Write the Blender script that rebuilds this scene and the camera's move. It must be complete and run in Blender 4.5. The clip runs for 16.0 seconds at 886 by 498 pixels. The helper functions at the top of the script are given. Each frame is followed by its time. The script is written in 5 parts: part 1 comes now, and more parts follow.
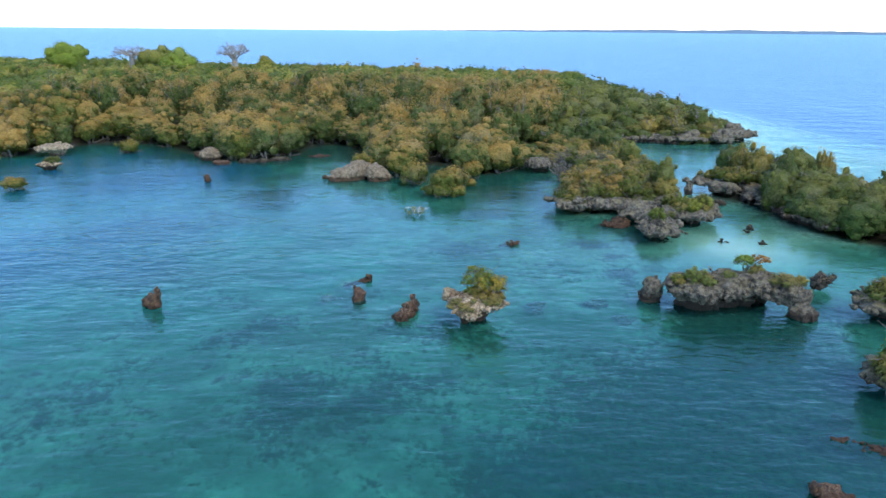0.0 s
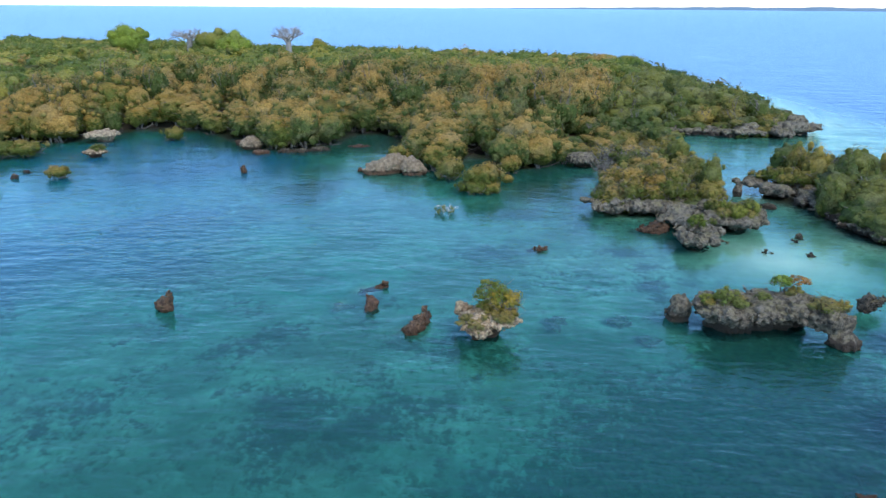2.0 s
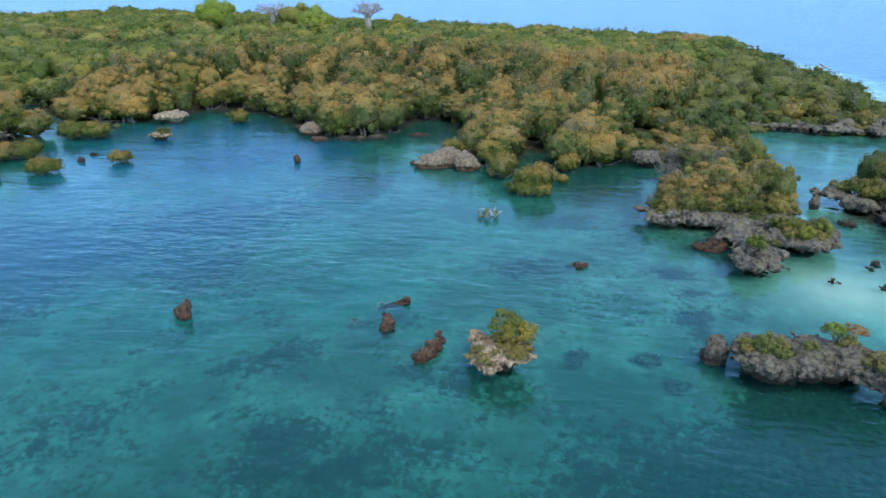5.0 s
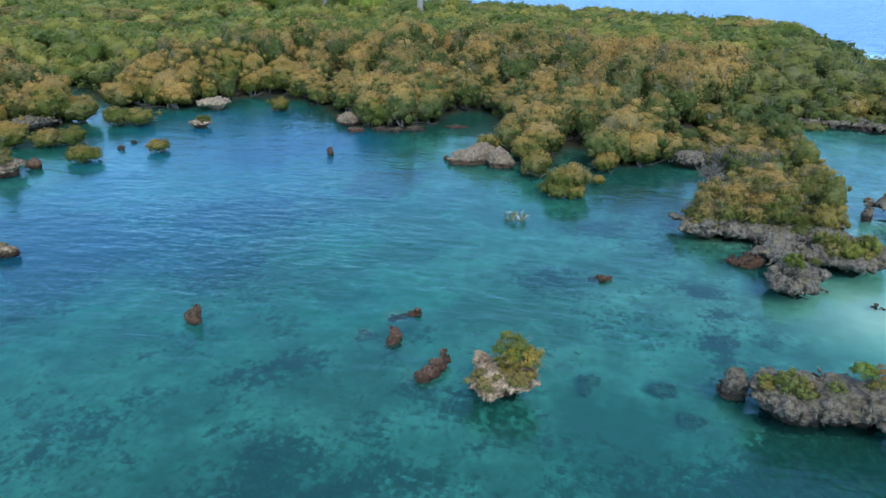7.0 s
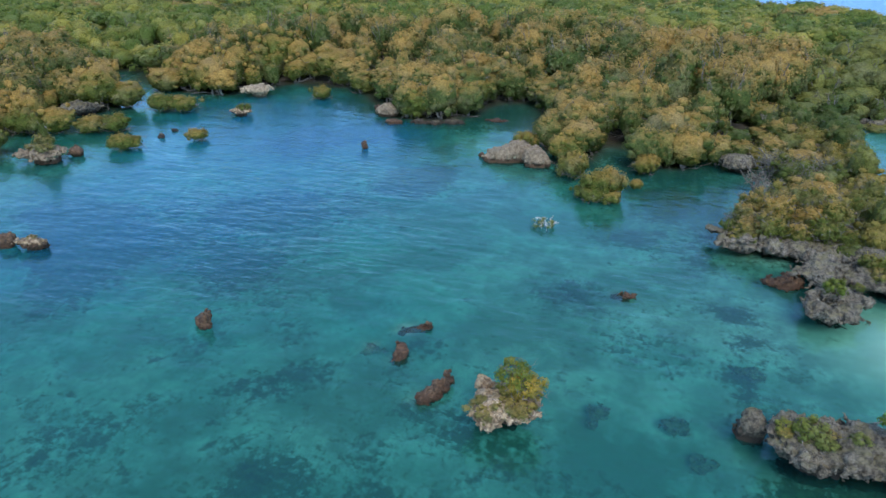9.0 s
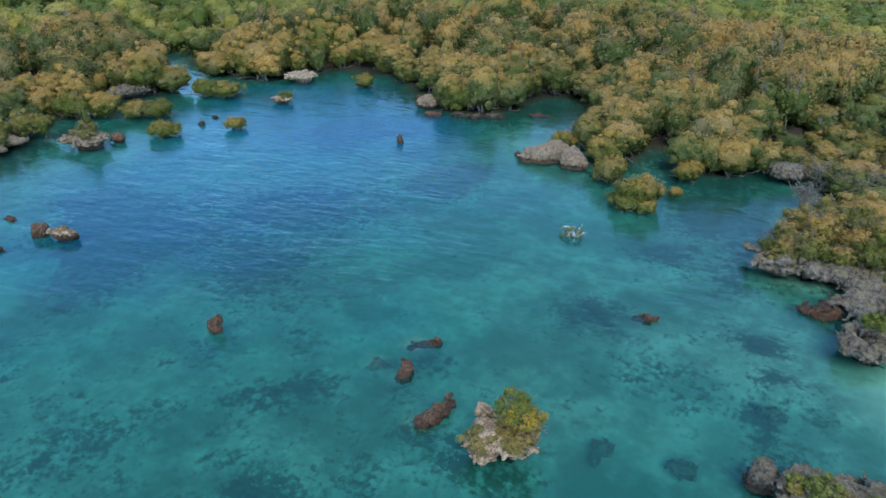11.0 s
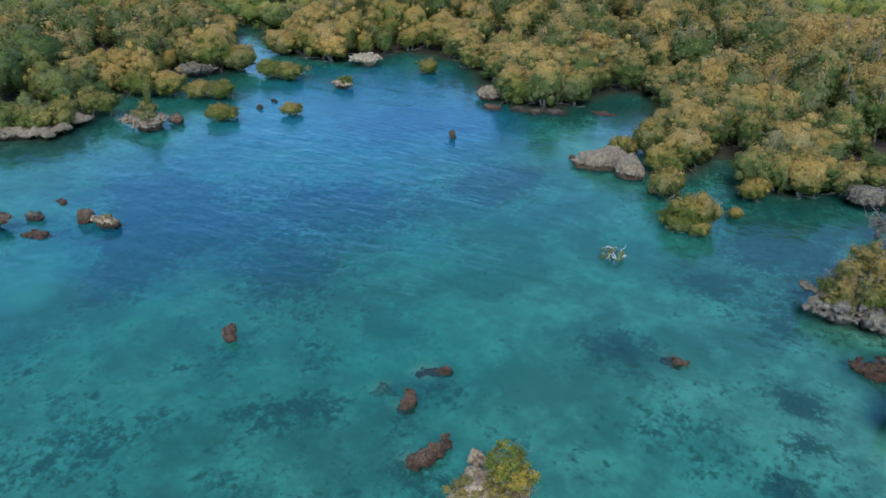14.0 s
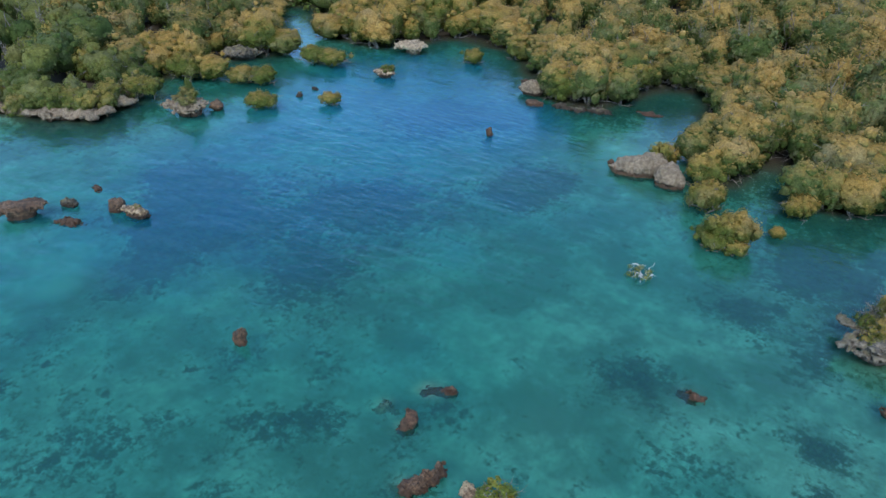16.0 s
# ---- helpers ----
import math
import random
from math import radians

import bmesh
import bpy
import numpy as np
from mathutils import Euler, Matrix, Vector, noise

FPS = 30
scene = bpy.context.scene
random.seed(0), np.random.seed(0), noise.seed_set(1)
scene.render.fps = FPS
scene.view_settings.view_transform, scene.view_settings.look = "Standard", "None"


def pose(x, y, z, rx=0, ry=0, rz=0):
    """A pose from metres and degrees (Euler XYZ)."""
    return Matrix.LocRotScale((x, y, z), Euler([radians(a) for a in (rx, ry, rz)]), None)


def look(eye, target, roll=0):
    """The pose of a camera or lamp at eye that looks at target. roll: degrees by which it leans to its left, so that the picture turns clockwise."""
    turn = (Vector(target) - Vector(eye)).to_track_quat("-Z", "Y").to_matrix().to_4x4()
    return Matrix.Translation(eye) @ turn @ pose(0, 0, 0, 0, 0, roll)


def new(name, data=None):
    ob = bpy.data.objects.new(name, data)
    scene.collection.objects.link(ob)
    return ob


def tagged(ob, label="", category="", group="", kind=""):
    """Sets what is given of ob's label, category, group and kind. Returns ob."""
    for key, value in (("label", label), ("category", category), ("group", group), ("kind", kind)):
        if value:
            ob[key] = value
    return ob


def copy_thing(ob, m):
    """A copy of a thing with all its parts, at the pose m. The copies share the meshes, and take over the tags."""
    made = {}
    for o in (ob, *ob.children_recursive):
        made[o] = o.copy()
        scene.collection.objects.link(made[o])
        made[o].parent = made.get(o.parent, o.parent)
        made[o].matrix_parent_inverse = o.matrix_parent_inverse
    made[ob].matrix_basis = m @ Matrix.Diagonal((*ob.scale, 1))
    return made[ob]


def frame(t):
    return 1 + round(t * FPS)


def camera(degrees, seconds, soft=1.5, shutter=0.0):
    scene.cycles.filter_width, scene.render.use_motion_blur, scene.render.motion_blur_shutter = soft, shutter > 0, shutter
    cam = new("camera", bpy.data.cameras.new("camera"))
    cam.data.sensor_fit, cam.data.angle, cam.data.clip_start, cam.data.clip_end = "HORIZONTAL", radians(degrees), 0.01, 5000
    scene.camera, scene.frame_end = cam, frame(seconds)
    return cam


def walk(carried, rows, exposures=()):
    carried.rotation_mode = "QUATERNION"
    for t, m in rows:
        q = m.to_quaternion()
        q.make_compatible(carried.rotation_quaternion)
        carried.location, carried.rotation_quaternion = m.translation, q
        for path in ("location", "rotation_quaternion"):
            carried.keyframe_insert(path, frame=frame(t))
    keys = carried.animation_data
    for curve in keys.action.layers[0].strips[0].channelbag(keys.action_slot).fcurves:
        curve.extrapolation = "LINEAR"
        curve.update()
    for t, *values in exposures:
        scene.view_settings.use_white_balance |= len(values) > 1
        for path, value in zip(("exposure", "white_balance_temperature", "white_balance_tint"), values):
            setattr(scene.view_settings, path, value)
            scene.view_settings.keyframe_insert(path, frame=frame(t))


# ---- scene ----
cam = camera(64.1, 16.0, 1.5)
PATH = [
    (0, (0.381, -0.797, 16.638), (0.317, 1.111, 16.042), 0.5),
    (0.5, (1.059, -0.157, 16.952), (0.954, 1.744, 16.341), 0.5),
    (1, (1.676, 0.403, 17.29), (1.531, 2.298, 16.666), 0.4),
    (1.5, (2.314, 1.025, 17.624), (2.127, 2.911, 16.985), 0.4),
    (2, (2.872, 1.598, 17.935), (2.646, 3.475, 17.283), 0.4),
    (2.5, (3.452, 2.192, 18.286), (3.186, 4.059, 17.621), 0.5),
    (3, (4.027, 2.819, 18.612), (3.722, 4.676, 17.933), 0.4),
    (3.5, (4.565, 3.434, 18.962), (4.221, 5.278, 18.269), 0.5),
    (4, (5.104, 4.059, 19.296), (4.722, 5.891, 18.591), 0.5),
    (6.5, (7.657, 7.375, 21.228), (7.093, 9.128, 20.45), 0.4),
    (7, (8.107, 8.059, 21.54), (7.509, 9.795, 20.749), 0.4),
    (7.5, (8.561, 8.798, 21.891), (7.927, 10.516, 21.086), 0.4),
    (8, (8.974, 9.502, 22.246), (8.305, 11.2, 21.427), 0.4),
    (8.5, (9.395, 10.217, 22.625), (8.692, 11.894, 21.791), 0.4),
    (9, (9.77, 10.949, 22.949), (9.035, 12.605, 22.102), 0.4),
    (11.5, (11.451, 14.663, 24.889), (10.559, 16.199, 23.969), 0.6),
    (12, (11.712, 15.459, 25.199), (10.79, 16.97, 24.267), 0.6),
    (12.5, (11.97, 16.265, 25.549), (11.019, 17.749, 24.603), 0.7),
    (13, (12.194, 17.033, 25.898), (11.216, 18.49, 24.939), 0.7),
    (13.5, (12.414, 17.836, 26.292), (11.409, 19.265, 25.318), 0.8),
    (14, (12.579, 18.607, 26.712), (11.55, 20.008, 25.723), 0.9),
    (14.5, (12.707, 19.4, 27.128), (11.653, 20.771, 26.123), 1.0),
    (15, (12.865, 20.162, 27.502), (11.788, 21.505, 26.483), 1.1),
    (15.5, (12.983, 21.012, 27.914), (11.882, 22.322, 26.878), 1.2),
    (16, (13.097, 21.801, 28.296), (11.973, 23.079, 27.245), 1.2),
]
walk(cam, [(t, look(eye, target, roll)) for t, eye, target, roll in PATH])

# ---- light ----
SUN_ELEVATION, SUN_AZIMUTH = 52.0, 150.0    # degrees; azimuth from +y towards +x
world = bpy.data.worlds.new("sky")
scene.world = world
world.use_nodes = True
wn = world.node_tree
sky = wn.nodes.new("ShaderNodeTexSky")
sky.sky_type = "NISHITA"
sky.sun_disc = False
sky.sun_elevation = radians(SUN_ELEVATION)
sky.sun_rotation = radians(SUN_AZIMUTH)
sky.air_density, sky.dust_density, sky.ozone_density = 1.0, 0.3, 4.0
wn.nodes["Background"].inputs["Strength"].default_value = 0.2
wn.links.new(sky.outputs[0], wn.nodes["Background"].inputs["Color"])
sun_data = bpy.data.lights.new("sun", "SUN")
sun_data.energy, sun_data.angle, sun_data.color = 1.4, radians(25), (1.0, 0.93, 0.82)
sun = new("sun", sun_data)
ce, se = math.cos(radians(SUN_ELEVATION)), math.sin(radians(SUN_ELEVATION))
sun.matrix_world = look((200 * ce * math.sin(radians(SUN_AZIMUTH)), 200 * ce * math.cos(radians(SUN_AZIMUTH)), 200 * se), (0, 0, 0))
scene.view_settings.exposure = 0.86


# ---- noise on arrays ----
def hashed(i, j, k, seed):
    h = (i * 374761393 + j * 668265263 + k * 2147483647 + seed * 974634777) & 0xFFFFFFFF
    h = ((h ^ (h >> 13)) * 1274126177) & 0xFFFFFFFF
    h = ((h ^ (h >> 16)) * 2246822519) & 0xFFFFFFFF
    return ((h ^ (h >> 15)) & 0xFFFF) / 32767.5 - 1.0


def noise3(p, seed=0):
    """Smooth value noise in -1..1 at the rows of p."""
    c = np.floor(p).astype(np.int64)
    f = p - c
    f = f * f * f * (f * (f * 6 - 15) + 10)
    out = np.zeros(len(p))
    for a in (0, 1):
        for b in (0, 1):
            for d in (0, 1):
                w = (f[:, 0] if a else 1 - f[:, 0]) * (f[:, 1] if b else 1 - f[:, 1]) * (f[:, 2] if d else 1 - f[:, 2])
                out += w * hashed(c[:, 0] + a, c[:, 1] + b, c[:, 2] + d, seed)
    return out


def fbm(p, octaves=4, seed=0):
    out, amp = np.zeros(len(p)), 1.0
    for o in range(octaves):
        out += amp * noise3(p * 2.03 ** o + 17.3 * o, seed + o)
        amp *= 0.5
    return out


def flat_noise(x, y, size, octaves=3, seed=0):
    return fbm(np.stack([x / size, y / size, np.full_like(x, 0.37)], 1), octaves, seed)


# ---- meshes from arrays of quads ----
def mesh_quads(name, V, Q, material, smooth=False, normals=None, **values):
    """A mesh of quads; values are one number a vertex, normals one vector."""
    me = bpy.data.meshes.new(name)
    V, Q = np.asarray(V, np.float32), np.asarray(Q, np.int32)
    me.vertices.add(len(V))
    me.vertices.foreach_set("co", V.ravel())
    me.loops.add(Q.size)
    me.loops.foreach_set("vertex_index", Q.ravel())
    me.polygons.add(len(Q))
    me.polygons.foreach_set("loop_start", np.arange(0, Q.size, 4, dtype=np.int32))
    for key, val in values.items():
        me.attributes.new(key, "FLOAT", "POINT").data.foreach_set("value", np.asarray(val, np.float32))
    me.materials.append(material)
    me.update(calc_edges=True)
    if normals is not None:
        me.attributes.new("custom_normal", "FLOAT_VECTOR", "POINT").data.foreach_set("vector", np.asarray(normals, np.float32).ravel())
    if smooth or normals is not None:
        me.shade_smooth()
    return me


def joined(pieces):
    """(V, Q, leaf tone, ...) pieces as one."""
    start = np.cumsum([0] + [len(p[0]) for p in pieces])
    cols = list(zip(*pieces))
    cols[1] = [Q + n for Q, n in zip(cols[1], start)]
    return tuple(np.concatenate(c) for c in cols)


def part(name, me, parent, label=""):
    ob = new(name, me)
    ob.parent = parent
    return tagged(ob, label)


def base_empty(name):
    ob = new(name)
    ob.empty_display_size = 0.5
    return ob


# ---- materials ----
def material(name):
    m = bpy.data.materials.new(name)
    m.use_nodes = True
    nt = m.node_tree
    return m, nt, nt.nodes["Principled BSDF"]


def node(nt, kind, **sets):
    n = nt.nodes.new(kind)
    for key, val in sets.items():
        if key in n.inputs:
            n.inputs[key].default_value = val
    return n


def math_node(nt, op, a, b=None, clamp=False):
    n = nt.nodes.new("ShaderNodeMath")
    n.operation, n.use_clamp = op, clamp
    for i, v in enumerate((a, b)):
        if v is None:
            continue
        if isinstance(v, (int, float)):
            n.inputs[i].default_value = v
        else:
            nt.links.new(v, n.inputs[i])
    return n.outputs[0]


def mix_colour(nt, factor, a, b, blend="MIX"):
    n = nt.nodes.new("ShaderNodeMix")
    n.data_type, n.blend_type = "RGBA", blend
    for i, v in ((0, factor), (6, a), (7, b)):
        if isinstance(v, (int, float)):
            n.inputs[i].default_value = v
        elif isinstance(v, tuple):
            n.inputs[i].default_value = (*v, 1)
        else:
            nt.links.new(v, n.inputs[i])
    return n.outputs[2]


def noise_tex(nt, vector, scale, detail=4.0, rough=0.55):
    n = nt.nodes.new("ShaderNodeTexNoise")
    n.inputs["Scale"].default_value, n.inputs["Detail"].default_value, n.inputs["Roughness"].default_value = scale, detail, rough
    nt.links.new(vector, n.inputs["Vector"])
    return n.outputs["Fac"]


def ramp(nt, value, low, high):
    n = nt.nodes.new("ShaderNodeMapRange")
    n.interpolation_type = "SMOOTHSTEP"
    n.inputs["From Min"].default_value, n.inputs["From Max"].default_value = low, high
    nt.links.new(value, n.inputs["Value"])
    return n.outputs["Result"]


def bump(nt, height, strength, distance):
    n = nt.nodes.new("ShaderNodeBump")
    n.inputs["Strength"].default_value, n.inputs["Distance"].default_value = strength, distance
    nt.links.new(height, n.inputs["Height"])
    return n.outputs["Normal"]


def attribute(nt, key):
    n = nt.nodes.new("ShaderNodeAttribute")
    n.attribute_name = key
    return n.outputs["Fac"]


def leaf_material(name, young_shaded, old_lit, third, translucent=0.52):
    """First tone: leaves inside and low, with their shade in it; second: yellowed outer leaves, with top light in it;
    third: the odd leaf and clump of another tone.
    """
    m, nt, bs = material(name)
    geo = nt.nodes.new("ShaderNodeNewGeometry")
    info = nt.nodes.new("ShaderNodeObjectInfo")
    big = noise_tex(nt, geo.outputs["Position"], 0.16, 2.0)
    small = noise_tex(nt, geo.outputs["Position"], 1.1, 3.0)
    age_light = attribute(nt, "age_light")
    f = math_node(nt, "ADD", age_light, math_node(nt, "MULTIPLY", math_node(nt, "SUBTRACT", big, 0.5), 1.5))
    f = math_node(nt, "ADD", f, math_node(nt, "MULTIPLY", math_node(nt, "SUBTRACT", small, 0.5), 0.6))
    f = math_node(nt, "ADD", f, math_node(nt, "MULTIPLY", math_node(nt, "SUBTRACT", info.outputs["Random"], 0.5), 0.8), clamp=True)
    # Leaf yellowing, plus crown shading put into the colour: dark low, light on top.
    c = mix_colour(nt, f, young_shaded, old_lit)
    odd = ramp(nt, geo.outputs["Random Per Island"], 0.55, 1.0)
    c = mix_colour(nt, math_node(nt, "MULTIPLY", odd, 0.2), c, third)
    grey = ramp(nt, noise_tex(nt, geo.outputs["Position"], 0.33, 2.0), 0.5, 0.72)
    c = mix_colour(nt, math_node(nt, "MULTIPLY", grey, 0.32), c, third)
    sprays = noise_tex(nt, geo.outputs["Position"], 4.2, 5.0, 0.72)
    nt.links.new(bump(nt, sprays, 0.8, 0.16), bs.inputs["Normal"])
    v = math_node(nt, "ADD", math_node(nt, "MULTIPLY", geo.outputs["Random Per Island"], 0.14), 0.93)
    # Shade in the gaps between sprays is put into the colour: low bump darkens.
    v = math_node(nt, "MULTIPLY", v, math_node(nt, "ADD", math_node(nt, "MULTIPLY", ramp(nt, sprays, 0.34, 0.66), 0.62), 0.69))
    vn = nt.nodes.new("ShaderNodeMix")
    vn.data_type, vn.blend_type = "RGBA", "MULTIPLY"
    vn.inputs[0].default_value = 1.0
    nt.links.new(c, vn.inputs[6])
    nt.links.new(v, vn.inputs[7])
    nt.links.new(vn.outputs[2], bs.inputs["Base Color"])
    bs.inputs["Roughness"].default_value = 0.62
    bs.inputs["Specular IOR Level"].default_value = 0.3
    tr = nt.nodes.new("ShaderNodeBsdfTranslucent")
    nt.links.new(vn.outputs[2], tr.inputs["Color"])
    mx = nt.nodes.new("ShaderNodeMixShader")
    mx.inputs[0].default_value = translucent
    nt.links.new(bs.outputs[0], mx.inputs[1])
    nt.links.new(tr.outputs[0], mx.inputs[2])
    nt.links.new(mx.outputs[0], nt.nodes["Material Output"].inputs["Surface"])
    return m


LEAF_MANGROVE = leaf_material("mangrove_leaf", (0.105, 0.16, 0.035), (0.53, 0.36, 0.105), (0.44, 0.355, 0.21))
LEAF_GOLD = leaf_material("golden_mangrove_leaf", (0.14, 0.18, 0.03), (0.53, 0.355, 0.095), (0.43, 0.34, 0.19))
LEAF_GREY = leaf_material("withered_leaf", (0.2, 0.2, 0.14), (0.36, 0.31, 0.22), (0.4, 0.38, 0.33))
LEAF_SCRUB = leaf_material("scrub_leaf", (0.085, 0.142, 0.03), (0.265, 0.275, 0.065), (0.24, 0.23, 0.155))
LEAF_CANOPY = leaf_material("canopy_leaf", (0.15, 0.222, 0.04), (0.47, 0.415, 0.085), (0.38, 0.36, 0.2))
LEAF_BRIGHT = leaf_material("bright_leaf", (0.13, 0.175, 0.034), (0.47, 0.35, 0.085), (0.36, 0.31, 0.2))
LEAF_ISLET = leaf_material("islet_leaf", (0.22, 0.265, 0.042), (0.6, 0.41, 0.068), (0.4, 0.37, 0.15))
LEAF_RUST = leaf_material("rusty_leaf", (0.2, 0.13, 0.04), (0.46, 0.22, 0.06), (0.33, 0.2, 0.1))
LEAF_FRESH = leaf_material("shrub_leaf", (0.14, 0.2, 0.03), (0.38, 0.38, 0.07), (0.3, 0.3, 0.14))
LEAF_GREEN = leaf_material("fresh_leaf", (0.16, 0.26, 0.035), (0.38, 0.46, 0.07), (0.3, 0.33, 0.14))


def bark_material(name, a, b):
    m, nt, bs = material(name)
    geo = nt.nodes.new("ShaderNodeNewGeometry")
    n = noise_tex(nt, geo.outputs["Position"], 6.0, 5.0)
    nt.links.new(mix_colour(nt, ramp(nt, n, 0.35, 0.7), a, b), bs.inputs["Base Color"])
    nt.links.new(bump(nt, n, 0.5, 0.03), bs.inputs["Normal"])
    bs.inputs["Roughness"].default_value = 0.85
    return m


BARK = bark_material("pale_bark", (0.1, 0.085, 0.068), (0.29, 0.265, 0.23))
BARK_GREY = bark_material("baobab_bark", (0.24, 0.22, 0.19), (0.42, 0.385, 0.34))
DRIFTWOOD = bark_material("bleached_wood", (0.4, 0.38, 0.34), (0.68, 0.66, 0.62))


def rock_material(name, dark, mid, pale, brown, band=0.35, moss=0.6):
    """Pitted reef limestone with the brown weed band of the tide."""
    m, nt, bs = material(name)
    geo = nt.nodes.new("ShaderNodeNewGeometry")
    P = geo.outputs["Position"]
    n1, n2, n3 = noise_tex(nt, P, 0.55, 3.0), noise_tex(nt, P, 3.2, 7.0, 0.72), noise_tex(nt, P, 17.0, 5.0, 0.8)
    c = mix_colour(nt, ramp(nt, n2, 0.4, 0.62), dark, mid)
    c = mix_colour(nt, math_node(nt, "MULTIPLY", ramp(nt, n1, 0.35, 0.7), ramp(nt, n3, 0.46, 0.64)), c, pale)
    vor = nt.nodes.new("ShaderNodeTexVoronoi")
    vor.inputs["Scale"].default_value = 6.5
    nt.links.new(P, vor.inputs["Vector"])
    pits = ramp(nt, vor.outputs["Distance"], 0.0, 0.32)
    # Pits are darkened in the colour too, where the bump sinks.
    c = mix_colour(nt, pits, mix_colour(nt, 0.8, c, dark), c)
    facing = nt.nodes.new("ShaderNodeSeparateXYZ")
    nt.links.new(geo.outputs["Normal"], facing.inputs[0])
    lichen = math_node(nt, "MULTIPLY", ramp(nt, facing.outputs["Z"], 0.35, 0.85), ramp(nt, noise_tex(nt, P, 1.4, 4.0, 0.65), 0.42, 0.66))
    c = mix_colour(nt, math_node(nt, "MULTIPLY", lichen, moss), c, (0.2, 0.175, 0.07))
    sep = nt.nodes.new("ShaderNodeSeparateXYZ")
    nt.links.new(P, sep.inputs[0])
    level = math_node(nt, "ADD", sep.outputs["Z"], math_node(nt, "MULTIPLY", math_node(nt, "SUBTRACT", n2, 0.5), 0.9))
    wet = math_node(nt, "SUBTRACT", 1.0, ramp(nt, level, band - 0.12, band + 0.22))
    c = mix_colour(nt, wet, c, mix_colour(nt, n3, tuple(0.45 * v for v in brown), brown))
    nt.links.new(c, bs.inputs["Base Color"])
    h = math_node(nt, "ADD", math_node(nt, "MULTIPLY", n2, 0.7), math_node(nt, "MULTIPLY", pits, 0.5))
    h = math_node(nt, "ADD", h, math_node(nt, "MULTIPLY", n3, 0.35))
    nt.links.new(bump(nt, h, 1.0, 0.2), bs.inputs["Normal"])
    bs.inputs["Roughness"].default_value = 0.9
    return m


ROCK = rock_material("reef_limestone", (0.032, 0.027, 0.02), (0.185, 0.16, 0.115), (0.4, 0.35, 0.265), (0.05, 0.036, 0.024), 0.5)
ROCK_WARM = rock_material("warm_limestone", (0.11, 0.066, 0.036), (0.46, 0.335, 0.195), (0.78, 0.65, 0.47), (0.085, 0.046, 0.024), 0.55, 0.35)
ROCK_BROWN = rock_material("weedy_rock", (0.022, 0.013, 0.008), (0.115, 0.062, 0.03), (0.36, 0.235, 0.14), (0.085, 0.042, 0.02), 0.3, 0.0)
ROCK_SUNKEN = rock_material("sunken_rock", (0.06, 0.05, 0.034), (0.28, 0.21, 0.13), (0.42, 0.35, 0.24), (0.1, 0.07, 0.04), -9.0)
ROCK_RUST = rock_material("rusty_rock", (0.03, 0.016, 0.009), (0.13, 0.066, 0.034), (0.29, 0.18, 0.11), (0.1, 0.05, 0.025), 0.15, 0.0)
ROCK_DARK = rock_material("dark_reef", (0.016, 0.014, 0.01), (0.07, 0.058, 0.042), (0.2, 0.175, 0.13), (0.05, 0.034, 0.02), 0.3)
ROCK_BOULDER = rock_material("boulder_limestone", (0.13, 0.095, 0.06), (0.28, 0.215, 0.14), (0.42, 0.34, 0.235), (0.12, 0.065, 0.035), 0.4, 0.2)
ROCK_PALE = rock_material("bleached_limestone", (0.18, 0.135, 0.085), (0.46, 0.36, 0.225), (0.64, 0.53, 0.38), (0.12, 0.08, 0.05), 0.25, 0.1)


